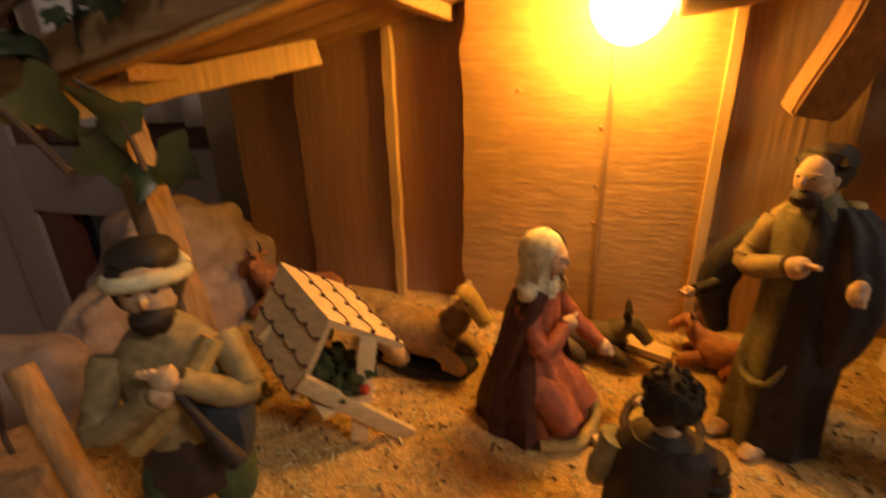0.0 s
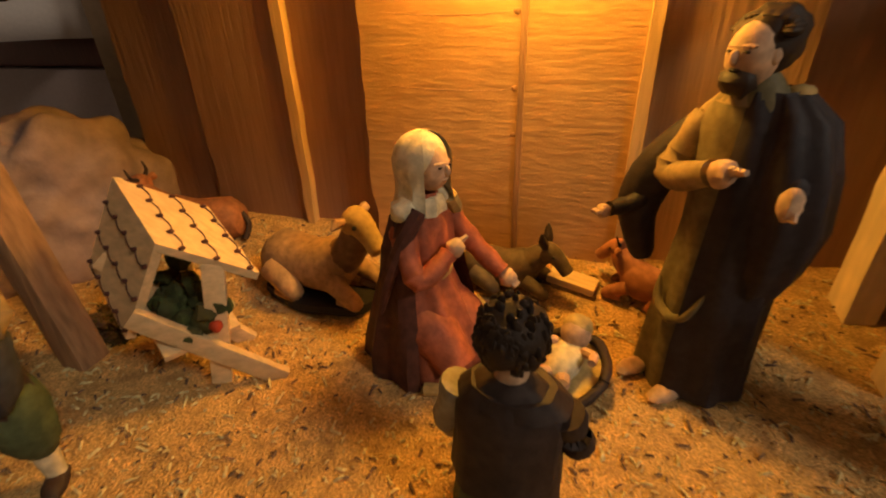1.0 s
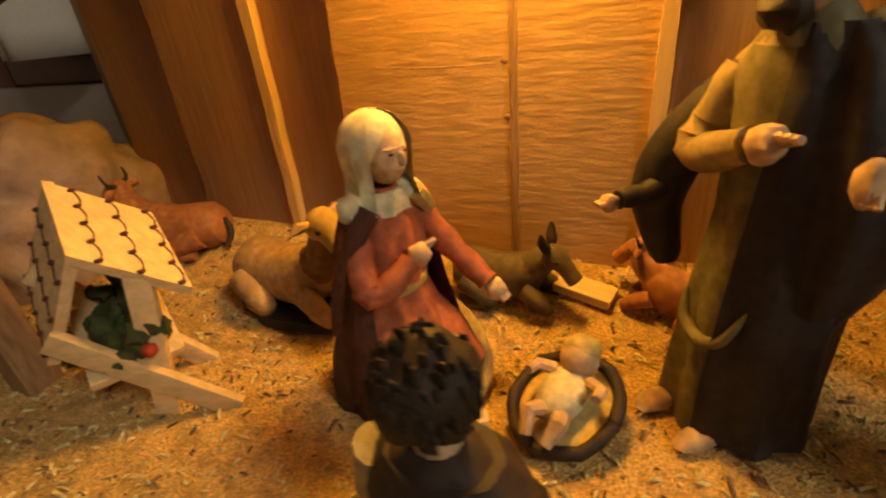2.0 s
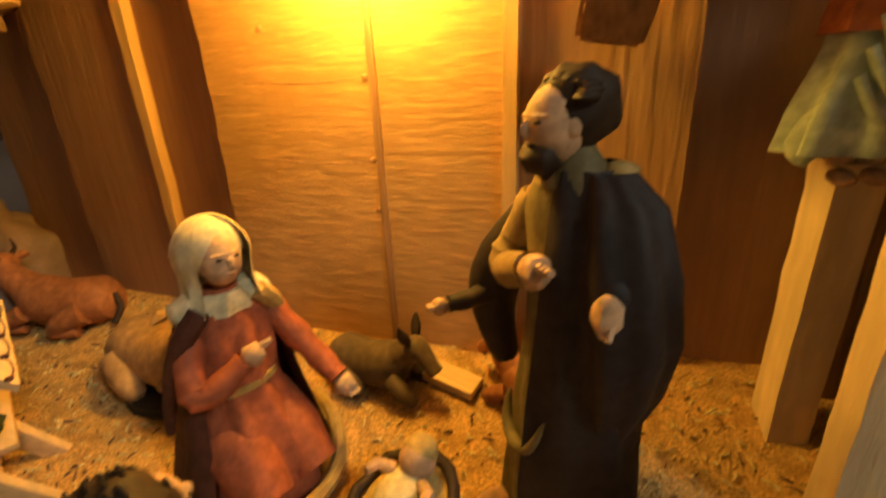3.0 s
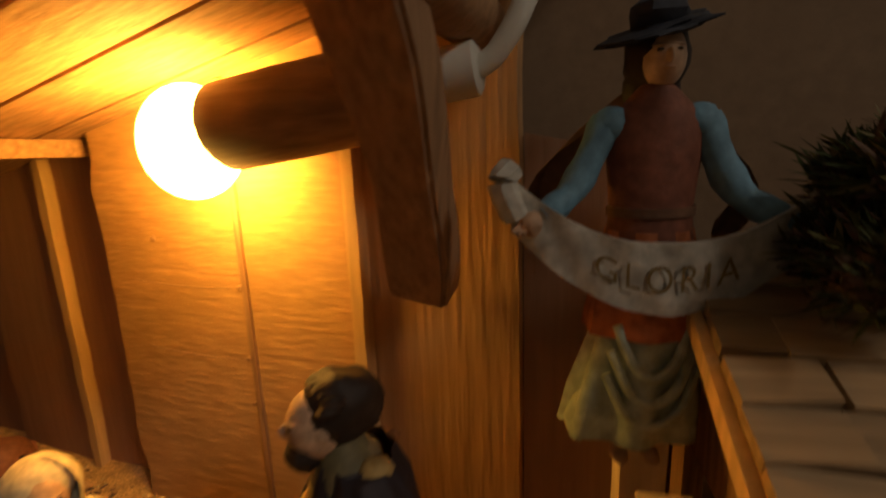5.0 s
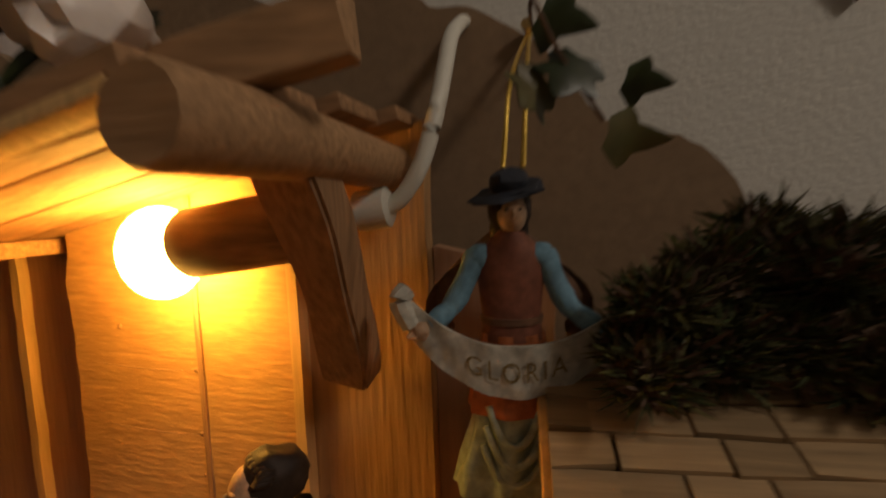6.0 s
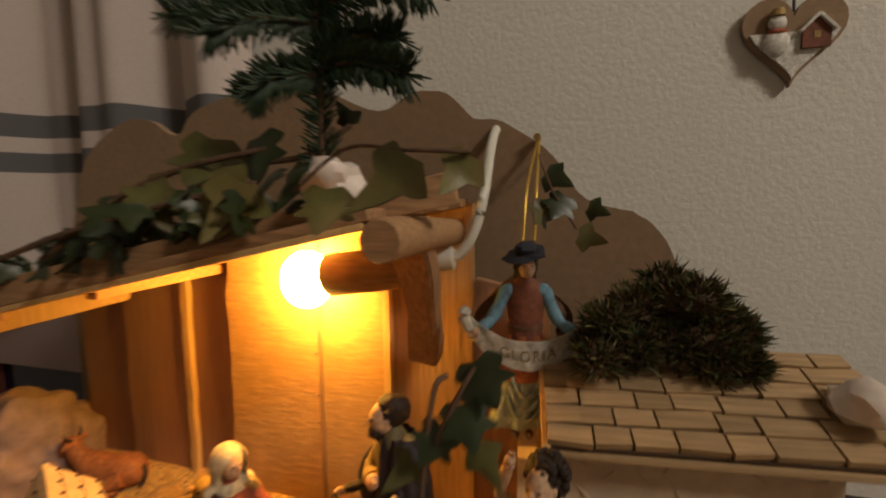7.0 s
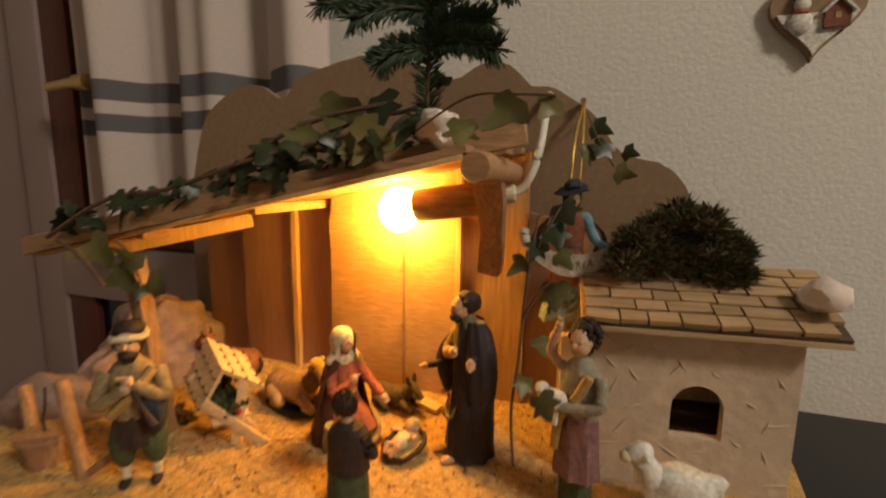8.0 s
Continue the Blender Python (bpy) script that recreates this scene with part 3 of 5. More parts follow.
# ---------------------------------------------------------------- the small house
def house():
    ang, pitch = 6.0, 26.0
    t = thing("small_house", (15.3, -4.9, 0.0), (0, 0, ang), "small plaster-coated model house with a wooden shingle roof", "model house")
    W, D, Z, top = 11.8, 8.0, 0.3, 11.9
    # front wall with the arched window
    bm = bmesh.new()
    wx0, wx1, wz0, wz1 = 4.9, 7.9, 4.7, 6.6
    arc = [(wx1 + (wx0 - wx1) * 0.5 + (wx1 - wx0) / 2 * math.cos(math.pi * k / 14), wz1 + 1.55 * math.sin(math.pi * k / 14)) for k in range(15)]
    outer = [(0, Z), (W, Z), (W, top), (0, top)]
    hole = [(wx0, wz0), (wx1, wz0)] + arc
    for y0, y1 in ((0.0, 0.7),):
        def ring(y):
            return [bm.verts.new((x, y, z)) for x, z in outer], [bm.verts.new((x, y, z)) for x, z in hole]
        fo, fh = ring(y0)
        bo, bh = ring(y1)
        for o, h in ((fo, fh), (bo, bh)):
            edges = [bm.edges.new((o[k], o[(k + 1) % len(o)])) for k in range(len(o))] + [bm.edges.new((h[k], h[(k + 1) % len(h)])) for k in range(len(h))]
            bmesh.ops.triangle_fill(bm, use_beauty=True, use_dissolve=False, edges=edges)
        for f, b in ((fo, bo), (fh, bh)):
            for k in range(len(f)):
                bm.faces.new((f[k], f[(k + 1) % len(f)], b[(k + 1) % len(b)], b[k]))
    part("front_wall", bm, "plaster", t, "plastered front wall with an arched window hole", smooth=False)
    bm = bmesh.new()
    rnd = random.Random(11)
    for k in range(46):
        x, z, a = rnd.uniform(0.6, W - 0.6), rnd.uniform(1.5, top - 0.8), radians(rnd.uniform(-70, 70))
        if wx0 - 0.6 < x < wx1 + 0.6 and wz0 - 0.6 < z < wz1 + 2:
            continue
        l = rnd.uniform(0.3, 0.9)
        tube(bm, [(x - l * math.cos(a), 0.02, z - l * math.sin(a)), (x, -0.03, z + rnd.uniform(-0.08, 0.08)), (x + l * math.cos(a), 0.02, z + l * math.sin(a))], [0.03, 0.075, 0.02], 0, 6)
    part("trowel_ridge", bm, "plaster", t)
    bm = bmesh.new()
    box(bm, (W - 0.7, 0.7, Z), (W, D, top + 0.4))
    part("side_wall", bm, "plaster", t, smooth=False)
    bm = bmesh.new()
    box(bm, (0.7, D - 0.7, Z), (W - 0.7, D, top + 0.4))
    part("back_wall", bm, "bare", t, smooth=False)
    bm = bmesh.new()
    box(bm, (0.8, 0.8, 3.6), (W - 0.8, D - 0.8, 3.9))
    part("inner_floor", bm, "dark_in", t, smooth=False)
    # side towards the stable: two rough boards with an arched gap between them
    for y0, y1, lean in ((0.5, 1.5, 0.0), (3.6, 4.9, 0.35)):
        bm = bmesh.new()
        rows = []
        for k in range(13):
            z = Z + (10.4 - Z) * k / 12
            j = 0.14 * noise.noise(Vector((y0, z * 0.8, 0)))
            j2 = 0.14 * noise.noise(Vector((y1, z * 0.8, 5)))
            a = 0.9 * max(0, (z - 9) / 4) ** 2
            rows.append([bm.verts.new(p) for p in ((-1.9, y0 + j - lean * a, z), (-1.9, y1 + j2 + a, z), (-0.8, y1 + j2 + a, z), (-0.8, y0 + j, z))])
        for a, b in zip(rows, rows[1:]):
            for k in range(4):
                bm.faces.new((a[k], a[(k + 1) % 4], b[(k + 1) % 4], b[k]))
        bm.faces.new(rows[-1])
        part("side_board", bm, "bare", t, "rough pale board with torn edges")
    bm = bmesh.new()
    box(bm, (0.05, 0.7, 9.5), (0.6, 7.3, 12.6))
    box(bm, (0.05, 5.2, Z), (0.6, 7.3, 9.5))
    part("side_panel", bm, "bracket", t, "brown wooden side panel", smooth=False)
    # roof deck, darkened so that the gaps between the shingles look shaded
    sl = math.tan(radians(pitch))
    y_e, z_e, y_r = -1.3, 12.0, 4.2
    x0, x1 = -0.6, W + 1.5
    bm = bmesh.new()
    plank(bm, ((x0 + x1) / 2, y_e, z_e), ((x0 + x1) / 2, y_r, z_e + (y_r - y_e) * sl), x1 - x0, 0.35, 0.04)
    part("roof_deck", bm, "dark_wood", t, smooth=False)
    bm = bmesh.new()
    plank(bm, ((x0 + x1) / 2, y_r, z_e + (y_r - y_e) * sl), ((x0 + x1) / 2, D + 1, z_e + (y_r - y_e) * sl - 2.3), x1 - x0, 0.35, 0.04)
    part("roof_deck_back", bm, "wood_shingle", t, smooth=False)
    for dx in (0.0,):
        bm = bmesh.new()
        z_off = -0.12
        plank(bm, (x0 - 0.05 + dx, y_e - 0.1, z_e + z_off), (x0 - 0.05 + dx, y_r, z_e + (y_r - y_e) * sl + z_off), 0.35, 0.5, 0.05)
        part("verge_board", bm, "edge", t, "split pale verge strip")
    bm = bmesh.new()
    plank(bm, (x0, y_e - 0.05, z_e - 0.22), (x1, y_e - 0.05, z_e - 0.22), 0.3, 0.28, 0.04)
    part("eave_strip", bm, "wood_shingle", t)
    # shingles, each a slightly tilted wedge
    m24 = Matrix.Rotation(radians(pitch), 4, "X")
    wedges = []
    for n in range(4):
        bmw = bmesh.new()
        wv = (1.6, 2.0, 2.5, 1.8)[n]
        box(bmw, (0, 0, 0), (wv - 0.12, 0.97, 0.32), 0, 0.0)
        for v in bmw.verts:
            if v.co.y > 0.9:
                v.co.z *= 0.85
            if v.co.y < 0.5:
                v.co.y += (0.06, -0.05, 0.03, 0)[n] * (1 if v.co.x > 0.5 else -1)
        wedges.append((wv, mesh_of("shingle", bmw, "wood_shingle", False)))
    rnd = random.Random(3)
    for r in range(6):
        s = r * 1.02
        y, z = y_e + s * math.cos(radians(pitch)) - 0.08, z_e + s * math.sin(radians(pitch)) + 0.2
        x = x0 - rnd.uniform(0.3, 1.2) * (r % 2)
        while x < x1 - 0.7:
            n = rnd.randrange(4)
            wv, me = wedges[n]
            ob = new("shingle", me)
            ob.parent = t
            ob.matrix_basis = Matrix.Translation(Vector((max(x, x0), y + rnd.uniform(-0.05, 0.05), z)) * CM) @ m24 @ pose(0, 0, 0, -4 + rnd.uniform(-1.2, 1.2), rnd.uniform(-1.4, 1.4), rnd.uniform(-1.8, 1.8))
            x += wv
    return t


# ---------------------------------------------------------------- stones
def stone(name, at, r, mat, label, category, seed, cuts=3, rough=0.5):
    bm = bmesh.new()
    made = bmesh.ops.create_icosphere(bm, subdivisions=cuts, radius=1.0)["verts"]
    for v in made:
        n = v.co.copy()
        k = 1 + rough * noise.noise(n * 1.1 + Vector((seed, 0, 0))) + rough * 0.4 * noise.noise(n * 3.1 + Vector((0, seed, 0)))
        v.co = Vector((n.x * r[0], n.y * r[1], n.z * r[2])) * k
    return solid(name, bm, mat, at, (0, 0, seed * 40), label, category)


# ---------------------------------------------------------------- painted figures (each faces -y before it is turned)
def face(bm, c, s, skin, hair, beard=None):
    """A head of size s at c: skull, nose, brow, hair, beard."""
    x, y, z = c
    ball(bm, c, (0.78 * s, 0.9 * s, 1.08 * s), skin, 0, 16)
    ball(bm, (x, y - 0.86 * s, z - 0.05 * s), (0.13 * s, 0.24 * s, 0.26 * s), skin, 0, 8)
    ball(bm, (x, y - 0.62 * s, z + 0.3 * s), (0.55 * s, 0.25 * s, 0.14 * s), skin, 0, 8)
    for sx in (-1, 1):
        ball(bm, (x + sx * 0.3 * s, y - 0.78 * s, z + 0.14 * s), (0.13 * s, 0.08 * s, 0.06 * s), hair, 0, 8)
        ball(bm, (x + sx * 0.74 * s, y + 0.05 * s, z), (0.12 * s, 0.22 * s, 0.28 * s), skin, 0, 8)
    ball(bm, (x, y - 0.76 * s, z - 0.42 * s), (0.24 * s, 0.12 * s, 0.07 * s), hair if beard is not None else skin, 0, 8)
    if beard is not None:
        ball(bm, (x, y - 0.42 * s, z - 0.78 * s), (0.6 * s, 0.55 * s, 0.55 * s), beard, 0.35, 12, seed=2)


def arm(bm, sh, el, ha, r, sleeve, skin):
    tube(bm, smooth_path([sh, el, ha], 5), [r * (1.0 + 0.1 * math.sin(k * 1.9)) * (1 - 0.025 * k) for k in range(11)], sleeve, 12)
    h = Vector(ha) + (Vector(ha) - Vector(el)).normalized() * r * 0.7
    ball(bm, h, (r * 0.75, r * 0.75, r * 0.75), skin, 0.2, 10)
    for k in range(3):
        d = (Vector(ha) - Vector(el)).normalized()
        o = Vector((0.28 * r * (k - 1), 0, 0.12 * r))
        tube(bm, [h + o, h + o + d * r * 1.1], [r * 0.28, r * 0.18], skin, 6)


def kneeling_woman():
    bm = bmesh.new()
    mats = ["rust", "cream", "skin", "dark_rust", "hair", "ochre"]
    # robe with knees bent forward
    loft(bm, [((0, 0.3, 0), 1.75, 2.1), ((0, 0.2, 0.5), 1.8, 2.15), ((0, 0.1, 1.5), 1.6, 1.85), ((0, 0.3, 2.6), 1.4, 1.35), ((0, 0.35, 3.6), 1.15, 0.9), ((0, 0.3, 4.6), 1.25, 0.9), ((0, 0.3, 5.6), 1.3, 0.8), ((0, 0.25, 6.2), 0.75, 0.55), ((0, 0.15, 6.7), 0.42, 0.42)], 0, 60, 9, 0.07)
    loft(bm, [((0, 0.33, 3.65), 1.2, 0.95), ((0, 0.33, 3.85), 1.2, 0.95)], 5, 24)
    # thighs under the cloth
    for sx in (-0.75, 0.75):
        tube(bm, [(sx, 0.6, 2.3), (sx, -0.8, 1.7), (sx * 1.05, -1.7, 0.8)], [0.95, 0.9, 0.7], 0, 14)
    # dark cloak behind and beside, open to the front
    rows = []
    for z, r, q in ((0.0, 2.2, 2.5), (0.8, 2.15, 2.4), (2.2, 1.85, 1.95), (3.6, 1.6, 1.5), (5.0, 1.5, 1.2), (6.0, 1.15, 0.9)):
        row = []
        for k in range(25):
            a = radians(-28 + 236 * k / 24)
            w = 1 + 0.07 * math.sin(k * 1.7 + 0.5 * z)
            row.append(bm.verts.new((r * w * math.cos(a), 0.3 + q * w * math.sin(a), z)))
        rows.append(row)
    for a, b in zip(rows, rows[1:]):
        for k in range(24):
            bm.faces.new((a[k], a[k + 1], b[k + 1], b[k])).material_index = 3
    # pale hem
    tube(bm, smooth_path([(-1.9, -1.0, 0.25), (-1.2, -2.0, 0.3), (0, -2.3, 0.35), (1.3, -2.0, 0.6), (2.2, -0.9, 1.1), (2.4, 0.3, 1.6)]), 0.24, 5, 8)
    # collar and veil
    loft(bm, [((0, 0.2, 6.0), 0.85, 0.68), ((0, 0.12, 6.25), 0.72, 0.62), ((0, 0.1, 6.6), 0.5, 0.5)], 1, 24, 7, 0.1)
    face(bm, (0, -0.16, 7.55), 0.72, 2, 4)
    rows = []
    for i in range(12):
        f = i / 11
        row = []
        for k in range(23):
            a = radians(-38 + 256 * k / 22)
            if f < 0.5:
                el = f / 0.5 * math.pi / 2
                z, r = 7.6 + 1.06 * math.cos(el), 0.94 * math.sin(el)
            else:
                g = (f - 0.5) / 0.5
                z, r = 7.6 - 1.4 * g, 0.94 - 0.1 * math.sin(g * 3.1) + 0.08 * g ** 2
            w = 1 + 0.06 * math.sin(k * 2.3) * f
            row.append(bm.verts.new((r * w * math.cos(a), 0.12 + r * w * math.sin(a) * 1.08, z)))
        rows.append(row)
    for a, b in zip(rows, rows[1:]):
        for k in range(22):
            bm.faces.new((a[k], a[k + 1], b[k + 1], b[k])).material_index = 1
    ball(bm, (0, 0.24, 7.8), (0.83, 0.86, 0.84), 1, 0.03, 18)
    # folds of the veil on both shoulders and a mantle falling down the back
    for sx in (-1, 1):
        ball(bm, (sx * 0.88, 0.2, 6.3), (0.5, 0.5, 0.42), 1, 0.35, 14, (0, sx * 25, 0), seed=sx)
        tube(bm, smooth_path([(sx * 0.8, -0.25, 6.35), (sx * 1.35, -0.1, 5.6), (sx * 1.75, 0.3, 4.3), (sx * 1.95, 0.7, 2.8)]), [0.28, 0.3, 0.3, 0.3, 0.3, 0.29, 0.28, 0.27, 0.26, 0.25, 0.24, 0.23, 0.22, 0.2, 0.19, 0.17, 0.15, 0.13, 0.1], 5 if sx > 0 else 3, 8)
    # one hand at the breast, the other lowered and open
    arm(bm, (-1.15, 0.1, 5.5), (-1.5, -0.7, 4.3), (-0.35, -1.05, 4.9), 0.42, 0, 2)
    arm(bm, (1.2, 0.1, 5.5), (1.75, -0.6, 4.3), (2.0, -1.7, 3.3), 0.45, 0, 2)
    return bm, mats


def standing_carpenter():
    bm = bmesh.new()
    mats = ["olive", "cloak", "skin", "hair", "ochre", "sleeve"]
    loft(bm, [((0, 0, 0), 1.6, 1.45), ((0, 0, 1.2), 1.5, 1.35), ((0, 0, 3.5), 1.3, 1.15, 0.9), ((0, 0, 5.5), 1.1, 0.92, 0.6), ((0, 0, 7.2), 1.15, 0.9, 0.4), ((0, -0.05, 8.3), 1.3, 0.92, 0.2), ((0, -0.1, 9.0), 0.95, 0.75, 0.1), ((0, -0.2, 9.7), 0.42, 0.42, 0)], 0, 70, 8, 0.07, 0.4)
    # cloak, heavy at the back and over one shoulder
    rows = []
    for z, r, q in ((0.1, 1.78, 1.75), (2.0, 1.68, 1.65), (4.0, 1.65, 1.55), (6.0, 1.65, 1.45), (7.5, 1.65, 1.3), (8.6, 1.45, 1.1), (9.3, 0.9, 0.8)):
        row = []
        for k in range(27):
            a = radians(-75 + 235 * k / 26)
            w = 1 + 0.07 * math.sin(k * 1.5 + z * 0.7)
            row.append(bm.verts.new((r * w * math.cos(a), 0.1 + q * w * math.sin(a), z)))
        rows.append(row)
    for a, b in zip(rows, rows[1:]):
        for k in range(26):
            bm.faces.new((a[k], a[k + 1], b[k + 1], b[k])).material_index = 1
    # draped swag over the thigh and the gathered cloak on the arm
    tube(bm, smooth_path([(-0.75, -1.12, 3.7), (-0.5, -1.32, 3.0), (0.1, -1.42, 2.75), (0.6, -1.38, 3.1), (0.85, -1.2, 3.9)]), [0.03, 0.06, 0.09, 0.11, 0.13, 0.14, 0.15, 0.16, 0.16, 0.17, 0.17, 0.17, 0.17, 0.16, 0.16, 0.15, 0.14, 0.13, 0.12, 0.11, 0.1, 0.09, 0.07, 0.05, 0.03], 0, 9)
    loft(bm, [((0.7, 0.15, 9.25), 0.45, 0.5), ((1.05, 0.18, 8.7), 0.75, 0.8), ((1.35, 0.2, 7.4), 0.85, 1.0), ((1.5, 0.25, 6.0), 0.85, 1.05), ((1.4, 0.3, 4.6), 0.65, 0.95), ((1.25, 0.35, 3.4), 0.3, 0.6)], 1, 48, 7, 0.07, 0.8)
    ball(bm, (1.95, -0.75, 7.0), (0.26, 0.3, 0.42), 2, 0.2, 12)
    tube(bm, smooth_path([(-1.6, 0.2, 8.0), (-2.3, -0.4, 6.6), (-2.6, -0.6, 5.2), (-2.2, -0.4, 3.5)]), [0.5, 0.55, 0.6, 0.62, 0.65, 0.68, 0.7, 0.72, 0.72, 0.72, 0.7, 0.68, 0.65, 0.6, 0.55, 0.5, 0.45, 0.4, 0.3], 1, 12)
    # arms folded, one hand on the breast, one held out below
    arm(bm, (-1.05, -0.15, 8.4), (-1.45, -0.85, 6.8), (0.15, -1.2, 7.3), 0.5, 5, 2)
    arm(bm, (1.1, 0.0, 8.3), (1.6, -0.3, 7.5), (1.85, -0.6, 7.1), 0.36, 1, 2)
    arm(bm, (-2.1, -0.6, 6.0), (-2.3, -1.2, 5.6), (-2.4, -2.0, 5.5), 0.32, 1, 2)
    # broad shoulders under the cloak
    ball(bm, (-0.7, 0.1, 8.6), (0.75, 0.7, 0.55), 5, 0.15, 16, (0, -20, 0))
    # collar, head bowed, hair
    loft(bm, [((0, -0.1, 8.95), 0.95, 0.78), ((0, -0.15, 9.45), 0.55, 0.55)], 5, 24)
    ball(bm, (0.75, 0.35, 9.15), (0.38, 0.38, 0.3), 4, 0.2, 10)
    face(bm, (0, -0.62, 10.1), 0.72, 2, 3, 3)
    ball(bm, (0, -0.12, 10.42), (0.76, 0.82, 0.8), 3, 0.2, 22, (12, 0, 0))
    for k in range(12):
        a = math.pi * k / 11
        ball(bm, (0.62 * math.cos(a), -0.42 + 0.1 * math.sin(3 * a), 10.62 + 0.34 * math.sin(a)), (0.2, 0.3, 0.12), 3, 0.3, 8)
    # feet
    for sx in (-0.7, 0.7):
        ball(bm, (sx, -1.5, 0.2), (0.35, 0.75, 0.25), 2, 0.1, 10)
    return bm, mats


def hanging_angel():
    bm = bmesh.new()
    mats = ["pale", "orange", "wine", "sky", "skin", "hair", "banner", "letter", "wing", "navy", "gold"]
    loft(bm, [((-0.25, 0.0, 0.8), 1.5, 0.95), ((-0.15, 0, 1.7), 1.4, 0.95), ((0, 0, 3.0), 1.15, 0.85, 0.8), ((0, 0, 4.2), 1.05, 0.8, 0.4)], 0, 60, 7, 0.13)
    for k, (low, wide) in enumerate(((2.5, 0.75), (1.9, 0.85), (1.35, 0.95))):
        tube(bm, smooth_path([(-wide, -0.7, low + 1.1), (-wide * 0.6, -0.93, low + 0.3), (0, -0.98, low), (wide * 0.6, -0.93, low + 0.4), (wide, -0.7, low + 1.3)]), 0.11, 0, 8)
    ball(bm, (-1.2, -0.2, 1.3), (0.42, 0.4, 0.8), 0, 0.3, 10, (0, 25, 0))
    loft(bm, [((0, 0, 3.3), 1.35, 1.0), ((0, 0, 3.7), 1.3, 0.95), ((0, 0, 4.8), 1.05, 0.8), ((0, 0, 5.6), 0.9, 0.7)], 1, 26, 7, 0.07)
    loft(bm, [((0, 0, 5.4), 0.92, 0.72), ((0, 0, 6.0), 0.85, 0.65), ((0, 0, 7.0), 0.95, 0.62), ((0, 0, 7.8), 1.0, 0.6), ((0, 0, 8.2), 0.7, 0.5), ((0, 0, 8.6), 0.32, 0.32)], 2, 22)
    loft(bm, [((0, 0, 5.9), 0.92, 0.72), ((0, 0, 6.1), 0.92, 0.72)], 8, 22)
    face(bm, (0.05, -0.1, 9.1), 0.58, 4, 5)
    ball(bm, (0.05, 0.15, 9.2), (0.66, 0.62, 0.78), 5, 0.2, 16)
    ball(bm, (0.05, 0.35, 8.6), (0.6, 0.4, 0.7), 5, 0.2, 14)
    ball(bm, (0.05, 0.15, 9.72), (1.15, 1.0, 0.13), 9, 0.45, 20, (14, -14, 0))
    ball(bm, (0.05, 0.15, 9.95), (0.6, 0.6, 0.45), 9, 0.2, 12)
    for sx in (-1, 1):
        ball(bm, (sx * 0.88, 0, 7.82), (0.42, 0.44, 0.4), 3, 0.12, 14)
    loft(bm, [((0, 0, 8.05), 0.62, 0.48), ((0, -0.03, 8.35), 0.42, 0.38)], 6, 22, 6, 0.05)
    arm(bm, (-0.95, 0, 7.9), (-1.7, -0.3, 6.5), (-2.4, -0.7, 6.0), 0.36, 3, 4)
    arm(bm, (0.95, 0, 7.9), (1.6, -0.3, 6.4), (2.5, -0.7, 5.8), 0.36, 3, 4)
    for sx in (-0.45, 0.25):
        tube(bm, [(sx, 0, 1.2), (sx, -0.05, 0.5)], [0.3, 0.22], 4, 8)
        ball(bm, (sx - 0.05, -0.3, 0.25), (0.22, 0.45, 0.2), 4, 0, 8)
    # wings
    for sx in (-1, 1):
        rows = []
        for k in range(9):
            f = k / 8
            x, z = sx * (0.4 + 1.9 * math.sin(f * 2.3)), 8.6 - 3.4 * f
            w = 0.9 * math.sin(math.pi * min(1, f + 0.15)) + 0.12
            rows.append([bm.verts.new((x - sx * w, 0.55 + 0.25 * f, z + 0.4)), bm.verts.new((x, 0.85 + 0.2 * f, z)), bm.verts.new((x + sx * w * 0.5, 0.75 + 0.2 * f, z - 0.5)), bm.verts.new((x, 1.0 + 0.2 * f, z))])
        for a, b in zip(rows, rows[1:]):
            for k in range(4):
                bm.faces.new((a[k], a[(k + 1) % 4], b[(k + 1) % 4], b[k])).material_index = 8
    # scroll held in front, hanging in a bow

    def bow(u, v):
        x = -3.0 + 6.0 * u
        s = 2 * u - 1
        return Vector((x, -1.25 + 0.55 * s * s, 4.75 + 1.35 * s * s * (1.12 if u < 0.5 else 0.85) + (v - 0.5) * (1.5 - 0.35 * abs(s))))

    front, back = [], []
    for i in range(33):
        u = i / 32
        front.append([bm.verts.new(bow(u, v / 4) + Vector((0, 0.05 * math.sin(v * 1.5 + i), 0))) for v in range(5)])
        back.append([bm.verts.new(bow(u, v / 4) + Vector((0, 0.14, 0))) for v in range(5)])
    for g in (front, back):
        for a, b in zip(g, g[1:]):
            for v in range(4):
                bm.faces.new((a[v], b[v], b[v + 1], a[v + 1])).material_index = 6
    for i in range(32):
        for v in (0, 4):
            bm.faces.new((front[i][v], back[i][v], back[i + 1][v], front[i + 1][v])).material_index = 6
    tube(bm, smooth_path([(-2.9, -0.7, 6.0), (-3.2, -0.8, 6.7), (-3.0, -0.6, 7.0)]), 0.3, 6, 8)
    data = bpy.data.curves.new("scroll_writing", "FONT")
    data.body, data.size, data.extrude, data.align_x, data.space_character = "GLORIA", 1.0, 0.0, "CENTER", 1.25
    ob = new("scroll_writing", data)
    bpy.context.view_layer.update()
    me = bpy.data.meshes.new_from_object(ob.evaluated_get(bpy.context.evaluated_depsgraph_get()))
    bpy.data.objects.remove(ob)
    w = max(v.co.x for v in me.vertices)
    tm = bmesh.new()
    tm.from_mesh(me)
    tm.transform(Matrix.Identity(4))
    bmesh.ops.subdivide_edges(tm, edges=tm.edges[:], cuts=1)
